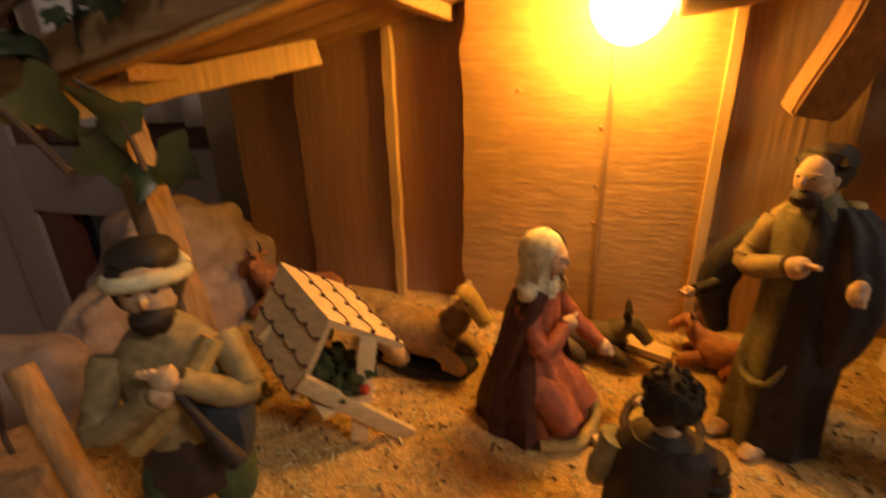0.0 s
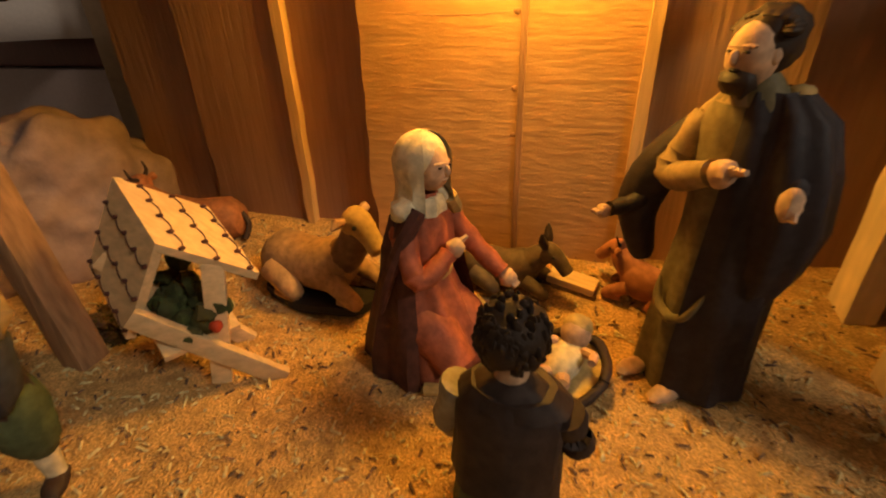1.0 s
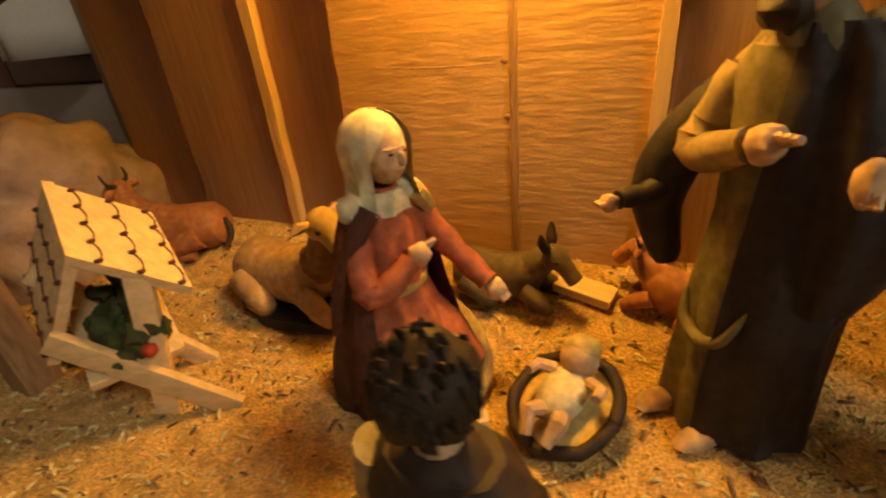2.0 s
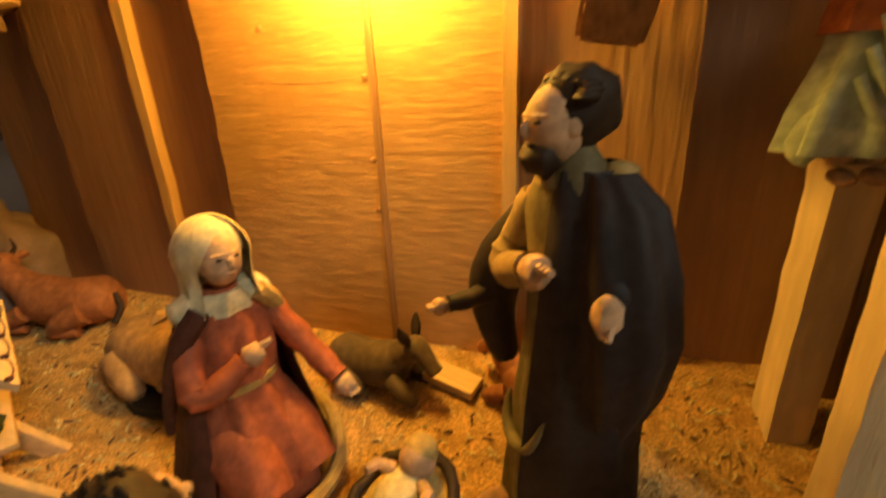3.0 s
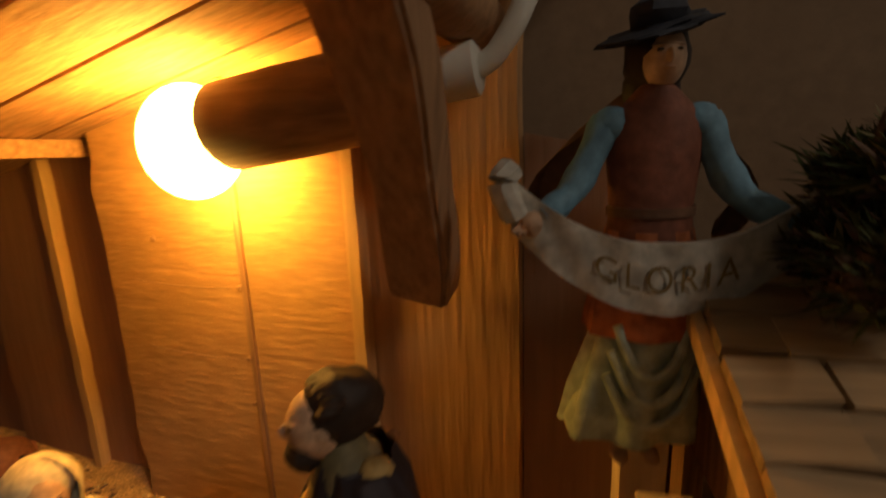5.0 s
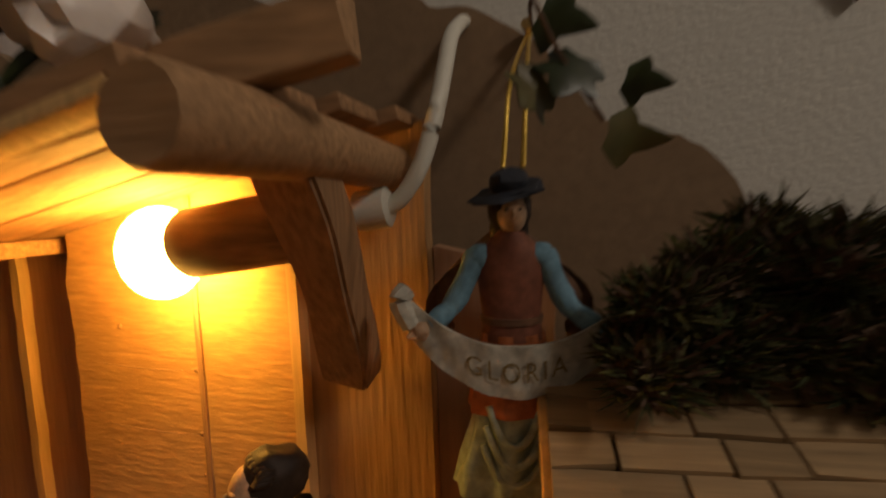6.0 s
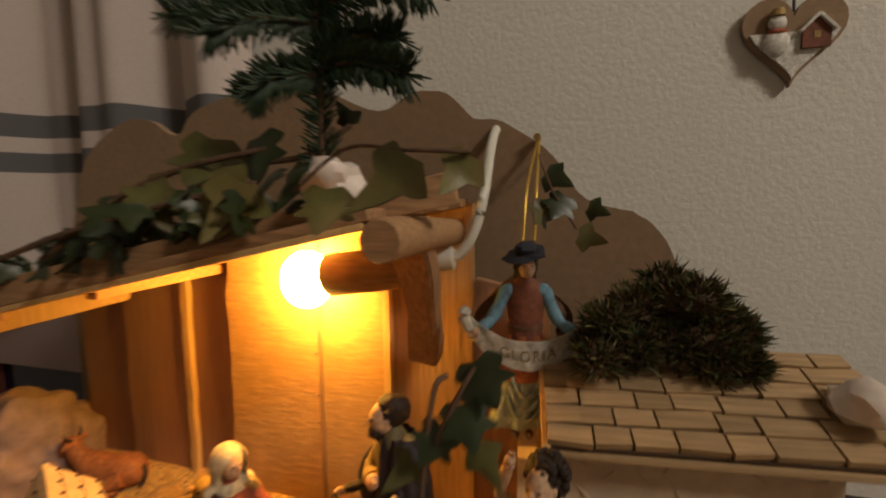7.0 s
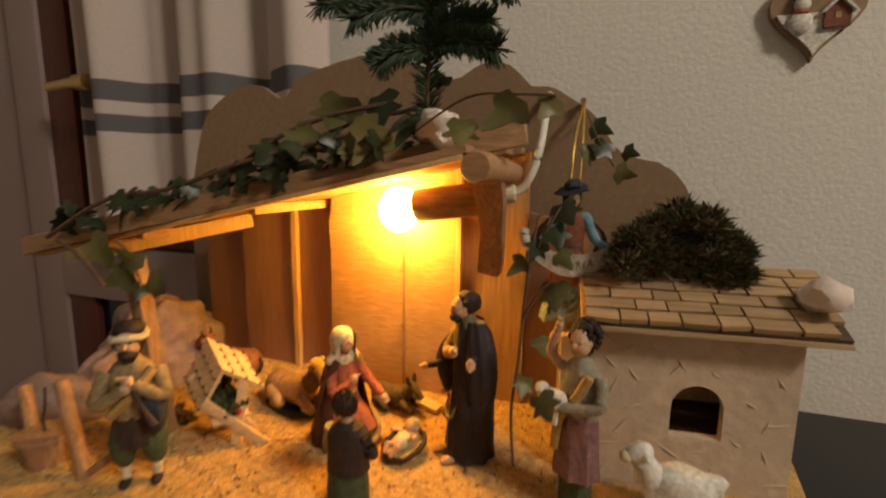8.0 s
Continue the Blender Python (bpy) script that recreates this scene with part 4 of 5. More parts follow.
    copy = {}
    for v in tm.verts:
        u = 0.5 + 0.23 * v.co.x / w
        copy[v] = bm.verts.new(bow(u, 0.34 + 0.4 * v.co.y / 0.75) + Vector((0, -0.068, 0)))
    for f in tm.faces:
        bm.faces.new([copy[v] for v in f.verts]).material_index = 7
    tm.free()
    bpy.data.meshes.remove(me)
    return bm, mats


def bearded_herdsman():
    bm = bmesh.new()
    mats = ["sleeve", "umber", "green", "skin", "hair", "cream", "navy", "umber", "ochre"]
    for sx in (-0.9, 0.9):
        tube(bm, smooth_path([(sx * 0.7, 0, 3.8), (sx, -0.1, 2.4), (sx, 0.05, 1.4)]), [0.8, 0.85, 0.9, 0.9, 0.88, 0.8, 0.75, 0.7, 0.65, 0.6, 0.5, 0.45, 0.4], 2, 14)
        tube(bm, [(sx, 0, 1.4), (sx, 0, 0.4)], [0.36, 0.28], 5, 10)
        ball(bm, (sx, -0.3, 0.22), (0.35, 0.75, 0.26), 7, 0.1, 10)
    loft(bm, [((0, 0, 2.9), 1.5, 1.15), ((0, 0, 3.6), 1.5, 1.15), ((0, 0, 5.0), 1.25, 0.95)], 1, 24, 8, 0.05)
    loft(bm, [((0, 0, 4.8), 1.3, 1.0), ((0, 0, 6.2), 1.45, 1.05), ((0, 0, 7.6), 1.5, 1.0), ((0, -0.05, 8.3), 1.0, 0.75), ((0, -0.1, 8.8), 0.45, 0.45)], 0, 24, 6, 0.05)
    tube(bm, smooth_path([(1.3, -0.6, 8.0), (0.2, -1.15, 6.6), (-1.2, -0.9, 5.2)]), 0.35, 8, 8)
    ball(bm, (1.3, -0.9, 5.4), (0.8, 0.8, 1.5), 6, 0.25, 14)
    arm(bm, (-1.4, -0.1, 7.8), (-1.9, -1.0, 6.0), (-0.3, -1.5, 7.0), 0.5, 0, 3)
    arm(bm, (1.4, -0.1, 7.8), (1.9, -1.1, 6.3), (0.4, -1.5, 7.4), 0.5, 0, 3)
    tube(bm, [(0.1, -1.5, 7.6), (0.9, -2.0, 6.0), (1.5, -2.3, 4.9)], [0.13, 0.15, 0.28], 7, 10)
    face(bm, (0, -0.3, 9.75), 0.92, 3, 4, 4)
    ball(bm, (0, 0.15, 9.9), (1.0, 1.02, 1.1), 4, 0.25, 18)
    tube(bm, smooth_path([(0.92 * math.cos(a * 0.6283), -0.1 + 1.0 * math.sin(a * 0.6283), 10.1 + 0.08 * math.sin(a)) for a in range(11)], 3), 0.22, 5, 10)
    ball(bm, (0, 0.1, 10.55), (0.9, 0.95, 0.55), 4, 0.15, 14)
    return bm, mats


def boy_from_behind():
    bm = bmesh.new()
    mats = ["umber", "hair", "skin", "grey", "green", "ochre"]
    loft(bm, [((0, 0, 0.0), 1.5, 1.5), ((0, 0, 1.5), 1.5, 1.4), ((0, 0, 3.2), 1.35, 1.15)], 4, 24, 8, 0.06)
    loft(bm, [((0, 0, 2.8), 1.6, 1.3), ((0, 0, 4.2), 1.5, 1.15), ((0, 0, 5.4), 1.55, 1.05), ((0, 0, 6.0), 1.1, 0.8), ((0, 0, 6.4), 0.5, 0.5)], 0, 24, 7, 0.05)
    tube(bm, [(0, 0.0, 6.1), (0, -0.05, 6.9)], [0.48, 0.42], 2, 12)
    face(bm, (0, -0.3, 7.5), 0.78, 2, 1)
    ball(bm, (0, 0.12, 7.72), (0.86, 0.92, 0.92), 1, 0.15, 22)
    rnd = random.Random(14)
    for k in range(150):
        d = Vector((rnd.gauss(0, 1), rnd.gauss(0.5, 1), rnd.gauss(0.3, 1))).normalized()
        ball(bm, (d.x * 0.84, 0.12 + d.y * 0.9, 7.72 + d.z * 0.9), (rnd.uniform(0.07, 0.16), rnd.uniform(0.04, 0.08), rnd.uniform(0.1, 0.22)), 1, 0.3, 7, seed=k)
    arm(bm, (-1.4, 0, 5.6), (-1.75, -0.6, 4.0), (-0.8, -1.6, 3.6), 0.5, 0, 2)
    arm(bm, (1.4, 0, 5.6), (1.85, -0.2, 3.8), (1.9, -1.3, 2.4), 0.5, 3, 2)
    loft(bm, [((-0.1, -0.1, 5.7), 1.5, 1.05), ((-0.05, -0.05, 6.1), 1.1, 0.85)], 0, 30, 9, 0.03)
    return bm, mats


def shepherd_with_lamb():
    bm = bmesh.new()
    mats = ["mauve", "hair", "skin", "grey", "green", "white", "ochre"]
    loft(bm, [((0, 0, 0.0), 0.9, 0.9), ((0, 0, 2.5), 1.0, 0.9), ((0, 0, 4.0), 1.15, 0.95)], 4, 20, 6, 0.08)
    for sx in (-0.5, 0.5):
        ball(bm, (sx, -0.6, 0.2), (0.32, 0.7, 0.25), 1, 0, 10)
    loft(bm, [((0, 0, 2.6), 1.5, 1.2), ((0, 0, 4.5), 1.3, 1.05), ((0, 0, 6.2), 1.2, 0.9), ((0, 0, 7.0), 1.25, 0.9)], 0, 26, 8, 0.08)
    loft(bm, [((0, 0, 6.4), 1.25, 0.95), ((0, 0, 7.6), 1.3, 0.95), ((0, 0, 8.8), 1.35, 0.9), ((0, 0, 9.5), 0.9, 0.7), ((0, 0, 10.0), 0.42, 0.42)], 3, 24, 6, 0.05)
    tube(bm, smooth_path([(0.9, -0.8, 9.2), (0.3, -1.1, 7.8), (-0.7, -1.0, 6.4), (-1.0, -0.9, 4.2)]), 0.3, 6, 8)
    face(bm, (0, -0.25, 10.9), 0.8, 2, 1)
    ball(bm, (0, 0.3, 11.2), (0.86, 0.8, 0.95), 1, 0.3, 22)
    rnd = random.Random(15)
    for k in range(130):
        d = Vector((rnd.gauss(0, 1), rnd.gauss(0.6, 1), rnd.gauss(0.5, 1))).normalized()
        ball(bm, (d.x * 0.85, 0.25 + d.y * 0.8, 11.2 + d.z * 0.92), (rnd.uniform(0.12, 0.22), rnd.uniform(0.12, 0.2), rnd.uniform(0.12, 0.22)), 1, 0.3, 7, seed=k)
    arm(bm, (1.25, -0.1, 9.0), (1.6, -0.9, 7.6), (-0.3, -1.7, 7.3), 0.42, 3, 2)
    arm(bm, (-1.2, 0, 9.0), (-1.8, -0.5, 10.0), (-1.25, -0.7, 11.6), 0.34, 2, 2)
    # the lamb in the bent arm
    ball(bm, (-0.9, -1.5, 7.5), (0.95, 0.65, 0.7), 5, 0.25, 14)
    ball(bm, (-1.5, -1.8, 8.1), (0.4, 0.5, 0.4), 5, 0.15, 10)
    for k in range(3):
        tube(bm, [(-1.2 + 0.35 * k, -1.7, 7.1), (-1.2 + 0.35 * k, -1.9, 6.2)], [0.17, 0.13], 5, 6)
    return bm, mats


def lying_beast(coat, dark, head_up=2.2, ears="short", horns=False, size=1.0, plinth=False, muzzle=None, neck=None):
    """A resting animal along +x, its head at +x."""
    bm = bmesh.new()
    mats = [coat, dark, muzzle or coat, "black", neck or coat]
    s = size
    rows = []
    prof = [(-2.9, 1.2, 0.35, 0.4), (-2.7, 1.3, 0.95, 0.9), (-2.1, 1.4, 1.3, 1.25), (-1.2, 1.35, 1.25, 1.25), (-0.2, 1.3, 1.2, 1.25), (0.8, 1.45, 1.25, 1.35), (1.5, 1.65, 1.05, 1.25), (2.0, 1.9, 0.7, 0.9)]
    for x, z, ry, rz in prof:
        row = []
        for k in range(18):
            a = 2 * math.pi * k / 18
            row.append(bm.verts.new((x * s, ry * math.cos(a) * s, (z + rz * math.sin(a)) * s)))
        rows.append(row)
    for a, b in zip(rows, rows[1:]):
        for k in range(18):
            bm.faces.new((a[k], a[(k + 1) % 18], b[(k + 1) % 18], b[k]))
    bm.faces.new(rows[0][::-1])
    bm.faces.new(rows[-1])
    hz = 2.0 + head_up
    tube(bm, smooth_path([(1.3 * s, 0, 1.9 * s), (2.1 * s, 0, 2.6 * s), (2.6 * s, -0.1 * s, hz * s)]), [s * (0.95 - 0.035 * k) for k in range(13)], 4, 14)
    tube(bm, smooth_path([(2.3 * s, -0.1 * s, (hz + 0.25) * s), (3.0 * s, -0.25 * s, (hz + 0.1) * s), (3.7 * s, -0.4 * s, (hz - 0.6) * s), (3.95 * s, -0.45 * s, (hz - 0.85) * s)]), [s * r for r in (0.5, 0.62, 0.66, 0.66, 0.64, 0.6, 0.56, 0.52, 0.48, 0.45, 0.43, 0.42, 0.42, 0.42, 0.42, 0.42, 0.4, 0.36, 0.25)], 2, 12)
    for sy in (-1, 1):
        if ears == "long":
            tube(bm, smooth_path([(2.5 * s, (sy * 0.35 - 0.15) * s, (hz + 0.6) * s), (2.35 * s, (sy * 0.7 - 0.15) * s, (hz + 1.2) * s), (2.3 * s, (sy * 0.85 - 0.15) * s, (hz + 1.75) * s)]), [s * r for r in (0.12, 0.2, 0.25, 0.27, 0.28, 0.27, 0.26, 0.24, 0.2, 0.16, 0.12, 0.08, 0.03)], 1, 8)
        else:
            tube(bm, [(2.5 * s, (sy * 0.45 - 0.15) * s, (hz + 0.4) * s), (2.4 * s, (sy * 1.0 - 0.15) * s, (hz + 0.45) * s), (2.4 * s, (sy * 1.3 - 0.15) * s, (hz + 0.3) * s)], [0.13 * s, 0.24 * s, 0.05 * s], 0, 8)
        if horns:
            tube(bm, smooth_path([(2.5 * s, (sy * 0.3 - 0.15) * s, (hz + 0.6) * s), (2.5 * s, (sy * 0.75 - 0.15) * s, (hz + 0.9) * s), (2.65 * s, (sy * 0.8 - 0.15) * s, (hz + 1.4) * s)], 4), [s * (0.15 - 0.014 * k) for k in range(9)], 1, 8)
        ball(bm, (3.05 * s, (sy * 0.55 - 0.28) * s, (hz + 0.25) * s), 0.1 * s, 3, 0, 8)
        # folded legs
        tube(bm, smooth_path([(1.4 * s, sy * 0.9 * s, 1.2 * s), (2.4 * s, sy * 1.05 * s, 0.7 * s), (2.7 * s, sy * 0.95 * s, 0.3 * s), (1.7 * s, sy * 0.9 * s, 0.22 * s)]), [s * (0.5 - 0.016 * k) for k in range(19)], 0, 10)
        tube(bm, smooth_path([(-1.8 * s, sy * 1.0 * s, 1.2 * s), (-0.8 * s, sy * 1.35 * s, 0.8 * s), (-0.4 * s, sy * 1.4 * s, 0.35 * s), (-1.5 * s, sy * 1.35 * s, 0.22 * s)]), [s * (0.7 - 0.025 * k) for k in range(19)], 0, 10)
    tube(bm, smooth_path([(-2.8 * s, 0, 1.7 * s), (-3.2 * s, 0.3 * s, 1.1 * s), (-3.0 * s, 0.8 * s, 0.4 * s)]), [s * 0.16] * 13, 1, 8)
    if plinth:
        loft(bm, [((0, 0, -0.25), 3.2 * s, 1.75 * s), ((0, 0, 0.12), 3.1 * s, 1.65 * s)], 1, 28, 7, 0.04)
    return bm, mats


def standing_sheep():
    bm = bmesh.new()
    ball(bm, (0, 0, 2.6), (2.3, 1.2, 1.25), 0, 0.3, 22, seed=4)
    tube(bm, [(-1.7, 0, 3.0), (-2.3, -0.2, 4.2)], [0.9, 0.6], 0, 12)
    ball(bm, (-2.5, -0.3, 4.6), (0.85, 0.55, 0.6), 0, 0.12, 14, (0, -25, 0))
    ball(bm, (-3.2, -0.4, 4.35), (0.4, 0.38, 0.35), 1, 0.05, 10)
    for sy in (-1, 1):
        ball(bm, (-2.2, sy * 0.65 - 0.25, 4.65), (0.25, 0.45, 0.18), 0, 0, 8)
        for x in (-1.3, 1.3):
            tube(bm, [(x, sy * 0.6, 2.0), (x, sy * 0.62, 0)], [0.42, 0.26], 0, 10)
    return bm, ["white", "cream"]


def child_in_cradle():
    t = thing("cradle", (2.95, -6.2, ground_z(2.95, -6.2) + 0.1), (14, 0, -20), "small round straw cradle standing on the sand", "cradle")
    bm = bmesh.new()
    tube(bm, [(1.42 * math.cos(a * 0.2618), 1.65 * math.sin(a * 0.2618), 0.75 + 0.1 * math.sin(a * 2)) for a in range(25)], 0.19, 0, 10)
    part("rim", bm, "umber", t, "dark twisted rim")
    bm = bmesh.new()
    loft(bm, [((0, 0, 0), 1.0, 1.2), ((0, 0, 0.3), 1.35, 1.55), ((0, 0, 0.65), 1.4, 1.62)], 0, 24, 11, 0.03)
    part("basket", bm, "straw", t, "straw-filled basket")
    bm = bmesh.new()
    ball(bm, (0, 1.0, 1.45), (0.55, 0.55, 0.6), 0, 0, 14)
    ball(bm, (0, 1.2, 1.6), (0.56, 0.5, 0.52), 1, 0.1, 12)
    ball(bm, (0, 0.0, 1.1), (0.68, 0.95, 0.5), 2, 0.12, 14)
    for sx in (-1, 1):
        tube(bm, [(sx * 0.5, 0.5, 1.3), (sx * 0.95, 0.3, 1.5), (sx * 1.0, -0.1, 1.65)], [0.2, 0.18, 0.14], 0, 8)
        tube(bm, [(sx * 0.25, -0.7, 1.1), (sx * 0.45, -1.1, 1.45), (sx * 0.3, -1.6, 1.1)], [0.28, 0.24, 0.16], 0, 8)
    ob = solid("infant_figurine", bm, ["skin", "straw", "cream"], (2.95, -6.2, ground_z(2.95, -6.2) + 0.1), (14, 0, -20), "infant figure with raised arms lying in a straw cradle", "figurine")


def manger_hut():
    """A little slatted rack with a scalloped lean-to roof on crossed legs."""
    t = thing("hay_rack", (0, 0, 0), label="small pine hay rack with a shingled tent roof on crossed legs", category="hay rack")
    rb, rf = Vector((-13.1, -8.0, 8.1)), Vector((-9.8, -9.9, 6.8))
    lb, lf = Vector((-14.5, -9.1, 4.9)), Vector((-11.2, -11.0, 3.6))
    d = (rf - rb)
    tf = Vector((-7.35, -8.55, 5.3))
    tb = tf - d

    def slab(name, a, b, c, e, th, mat, label):
        bm = bmesh.new()
        n = (b - a).cross(e - a).normalized() * th
        n = n if n.z > 0 else -n
        v = [bm.verts.new(p) for p in (a, b, c, e, a - n, b - n, c - n, e - n)]
        for f in ((0, 1, 2, 3), (7, 6, 5, 4), (0, 4, 5, 1), (1, 5, 6, 2), (2, 6, 7, 3), (3, 7, 4, 0)):
            bm.faces.new([v[k] for k in f])
        return part(name, bm, mat, t, label, smooth=False)

    slab("roof_slope", rb, rf, lf, lb, 0.3, "pine", "steep pine roof slope")
    slab("roof_slope", tb, tf, rf, rb, 0.3, "pine", "flat pine roof slope")
    # scalloped rows on both slopes
    for (a, b, low), cols in (((rb, rf, lb), 3), ((rb, rf, tb), 3)):
        down = low - a
        nrm = (b - a).cross(down).normalized()
        if nrm.z < 0:
            nrm = -nrm
        for r in range(3):
            bm = bmesh.new()
            pts = []
            for k in range(25):
                u = k / 24
                f = (r + 0.85) / 3.0 + 0.05 * abs(math.sin(u * math.pi * 4)) - 0.03
                pts.append(a + (b - a) * (0.03 + 0.94 * u) + down * min(f, 0.99) + nrm * 0.03)
            tube(bm, pts, 0.022, 0, 6)
            for k in range(0, 25, 6):
                ball(bm, pts[k], (0.13, 0.13, 0.07), 0, 0.2, 6)
            part("shingle_edge", bm, "dark_rust", t, "dark red-brown scalloped shingle line with dots")
    # box under the roof
    mid_b, mid_f = (lb + tb) / 2, (lf + tf) / 2
    side = (tf - lf).normalized()
    u = d.normalized()
    up = Vector((0, 0, 1))
    c0 = mid_f - Vector((0, 0, 1.4))
    for off in (0.0, -3.2):
        o = mid_f + u * (off - 0.3)
        for foot, head, k in ((0.2, (1.1, 0.9), 0.0), (2.4, (-2.05, 0.75), 0.36)):
            bm = bmesh.new()
            low = o + side * foot
            low.z = ground_z(low.x, low.y)
            plank(bm, low + u * k, o + side * head[0] + Vector((0, 0, head[1])) + u * k, 0.34, 0.72, 0.06, tuple(side))
            part("leg", bm, "pine", t)
    bm = bmesh.new()
    plank(bm, c0 - u * 3.6 - Vector((0, 0, 0.35)), c0 - u * 0.2 - Vector((0, 0, 0.35)), 2.6, 0.3, 0.05)
    part("trough", bm, "pine", t)
    bm = bmesh.new()
    rnd = random.Random(8)
    for k in range(40):
        p = c0 - u * rnd.uniform(0.1, 3.4) + side * rnd.uniform(-0.9, 1.1) + Vector((0, 0, rnd.uniform(-0.1, 0.8)))
        ball(bm, p, rnd.uniform(0.25, 0.45), 0, 0.5, 8, seed=k)
    solid("fodder", bm, "moss", label="dark green moss filling the hay rack", category="moss", kind="stuff")
    bm = bmesh.new()
    ball(bm, c0 + side * 0.5 + u * 0.1 + Vector((0, 0, 0.35)), (0.24, 0.22, 0.22), 0, 0.2, 10)
    solid("red_berry", bm, "red", label="small red berry at the edge of the hay rack", category="berry")


def well():
    """Crossed timbers over a bucket, with a sack behind."""
    t = thing("well_frame", (-17.2, -15.2, 0.6), (0, 0, 0), "wooden timber frame over a bucket, standing by the herdsman", "wooden frame")
    for a, b in (((-1.1, 0, 6.2), (1.3, -0.6, -0.2)), ((-6.0, 0.5, 4.8), (-3.4, -0.6, -0.2))):
        bm = bmesh.new()
        tube(bm, smooth_path([a, ((a[0] + b[0]) / 2, (a[1] + b[1]) / 2, (a[2] + b[2]) / 2 + 0.1), b]), 0.45, 0, 10)
        part("pole", bm, "bracket", t)
    bm = bmesh.new()
    plank(bm, (1.2, -0.6, 0.2), (4.0, 0.6, 2.4), 0.4, 0.5, 0.08)
    part("brace", bm, "bracket", t)
    bm = bmesh.new()
    loft(bm, [((-2.6, -0.4, 0.1), 1.2, 1.2), ((-2.6, -0.4, 2.2), 1.6, 1.6)], 0, 18)
    loft(bm, [((-2.6, -0.4, 2.2), 1.75, 1.75), ((-2.6, -0.4, 2.5), 1.75, 1.75)], 0, 18)
    part("bucket", bm, "bracket", t, "round wooden bucket")
    bm = bmesh.new()
    tube(bm, smooth_path([(-3.0, 0.1, 5.4), (-2.7, -0.2, 4.2), (-2.9, -0.3, 3.2), (-2.6, -0.4, 2.4)]), 0.1, 0, 6)
    part("rope", bm, "umber", t, "dark rope")


# ---------------------------------------------------------------- plants
def leaf_mesh(name, size, mat, lobes=5, fold=0.25, seed=0):
    """A lobed ivy leaf along -z from its stalk at the origin, with a bent blade and some thickness."""
    bm = bmesh.new()
    rnd = random.Random(seed)
    shape = [(0, 0), (-0.35, 0.12), (-0.62, -0.12), (-0.44, -0.34), (-0.72, -0.62), (-0.34, -0.66), (0, -1.12), (0.34, -0.66), (0.72, -0.62), (0.44, -0.34), (0.62, -0.12), (0.35, 0.12)]
    if lobes == 3:
        shape = [(0, 0), (-0.3, 0.06), (-0.62, -0.3), (-0.3, -0.5), (0, -1.15), (0.3, -0.5), (0.62, -0.3), (0.3, 0.06)]
    pts = []
    for k in range(len(shape)):
        a, b = Vector((*shape[k], 0)), Vector((*shape[(k + 1) % len(shape)], 0))
        pts += [a, a.lerp(b, 0.33) * 1.05, a.lerp(b, 0.66) * 1.05]
    def place(p, dy):
        x, z = p.x * size, p.y * size
        return (x, fold * abs(x) - 0.22 * z * z / size + 0.06 * size * math.sin(5 * p.y + seed) + dy, z)
    for dy in (0.0, 0.05):
        spine = [bm.verts.new(place(Vector((0, -1.1 * k / 8, 0)), dy)) for k in range(9)]
        vs = [bm.verts.new(place(p, dy)) for p in pts]
        n = len(vs)
        near = lambda p: min(range(9), key=lambda k: abs(-1.1 * k / 8 - p.y * 0.9))
        for k in range(n):
            a, b = vs[k], vs[(k + 1) % n]
            i, j = near(pts[k]), near(pts[(k + 1) % n])
            try:
                bm.faces.new((a, b, spine[j]))
                if i != j:
                    bm.faces.new((a, spine[j], spine[i]))
            except ValueError:
                pass
    return mesh_of(name, bm, mat)


def ivy(name, label, path, leaves, radius=0.16):
    """path: stem points; leaves: (place, turn x, turn y, turn z, size, shape index)."""
    t = thing(name, (0, 0, 0), label=label, category="ivy")
    bm = bmesh.new()
    for p in path:
        tube(bm, smooth_path(p), radius, 0, 8)
    part("stem", bm, "stem", t)
    for (x, y, z), rx, ry, rz, size, n in leaves:
        ob = new("leaf", LEAVES[n % len(LEAVES)])
        ob.parent = t
        ob.matrix_basis = pose(x * CM, y * CM, z * CM, rx, ry, rz) @ Matrix.Scale(size, 4)
    return t


LEAVES = [leaf_mesh("leaf", 1.0, "leaf", 5, 0.25, 1), leaf_mesh("leaf", 1.0, "leaf", 3, 0.35, 2), leaf_mesh("leaf", 1.0, "leaf_light", 5, 0.3, 3), leaf_mesh("leaf", 1.0, "leaf_light", 3, 0.2, 4)]


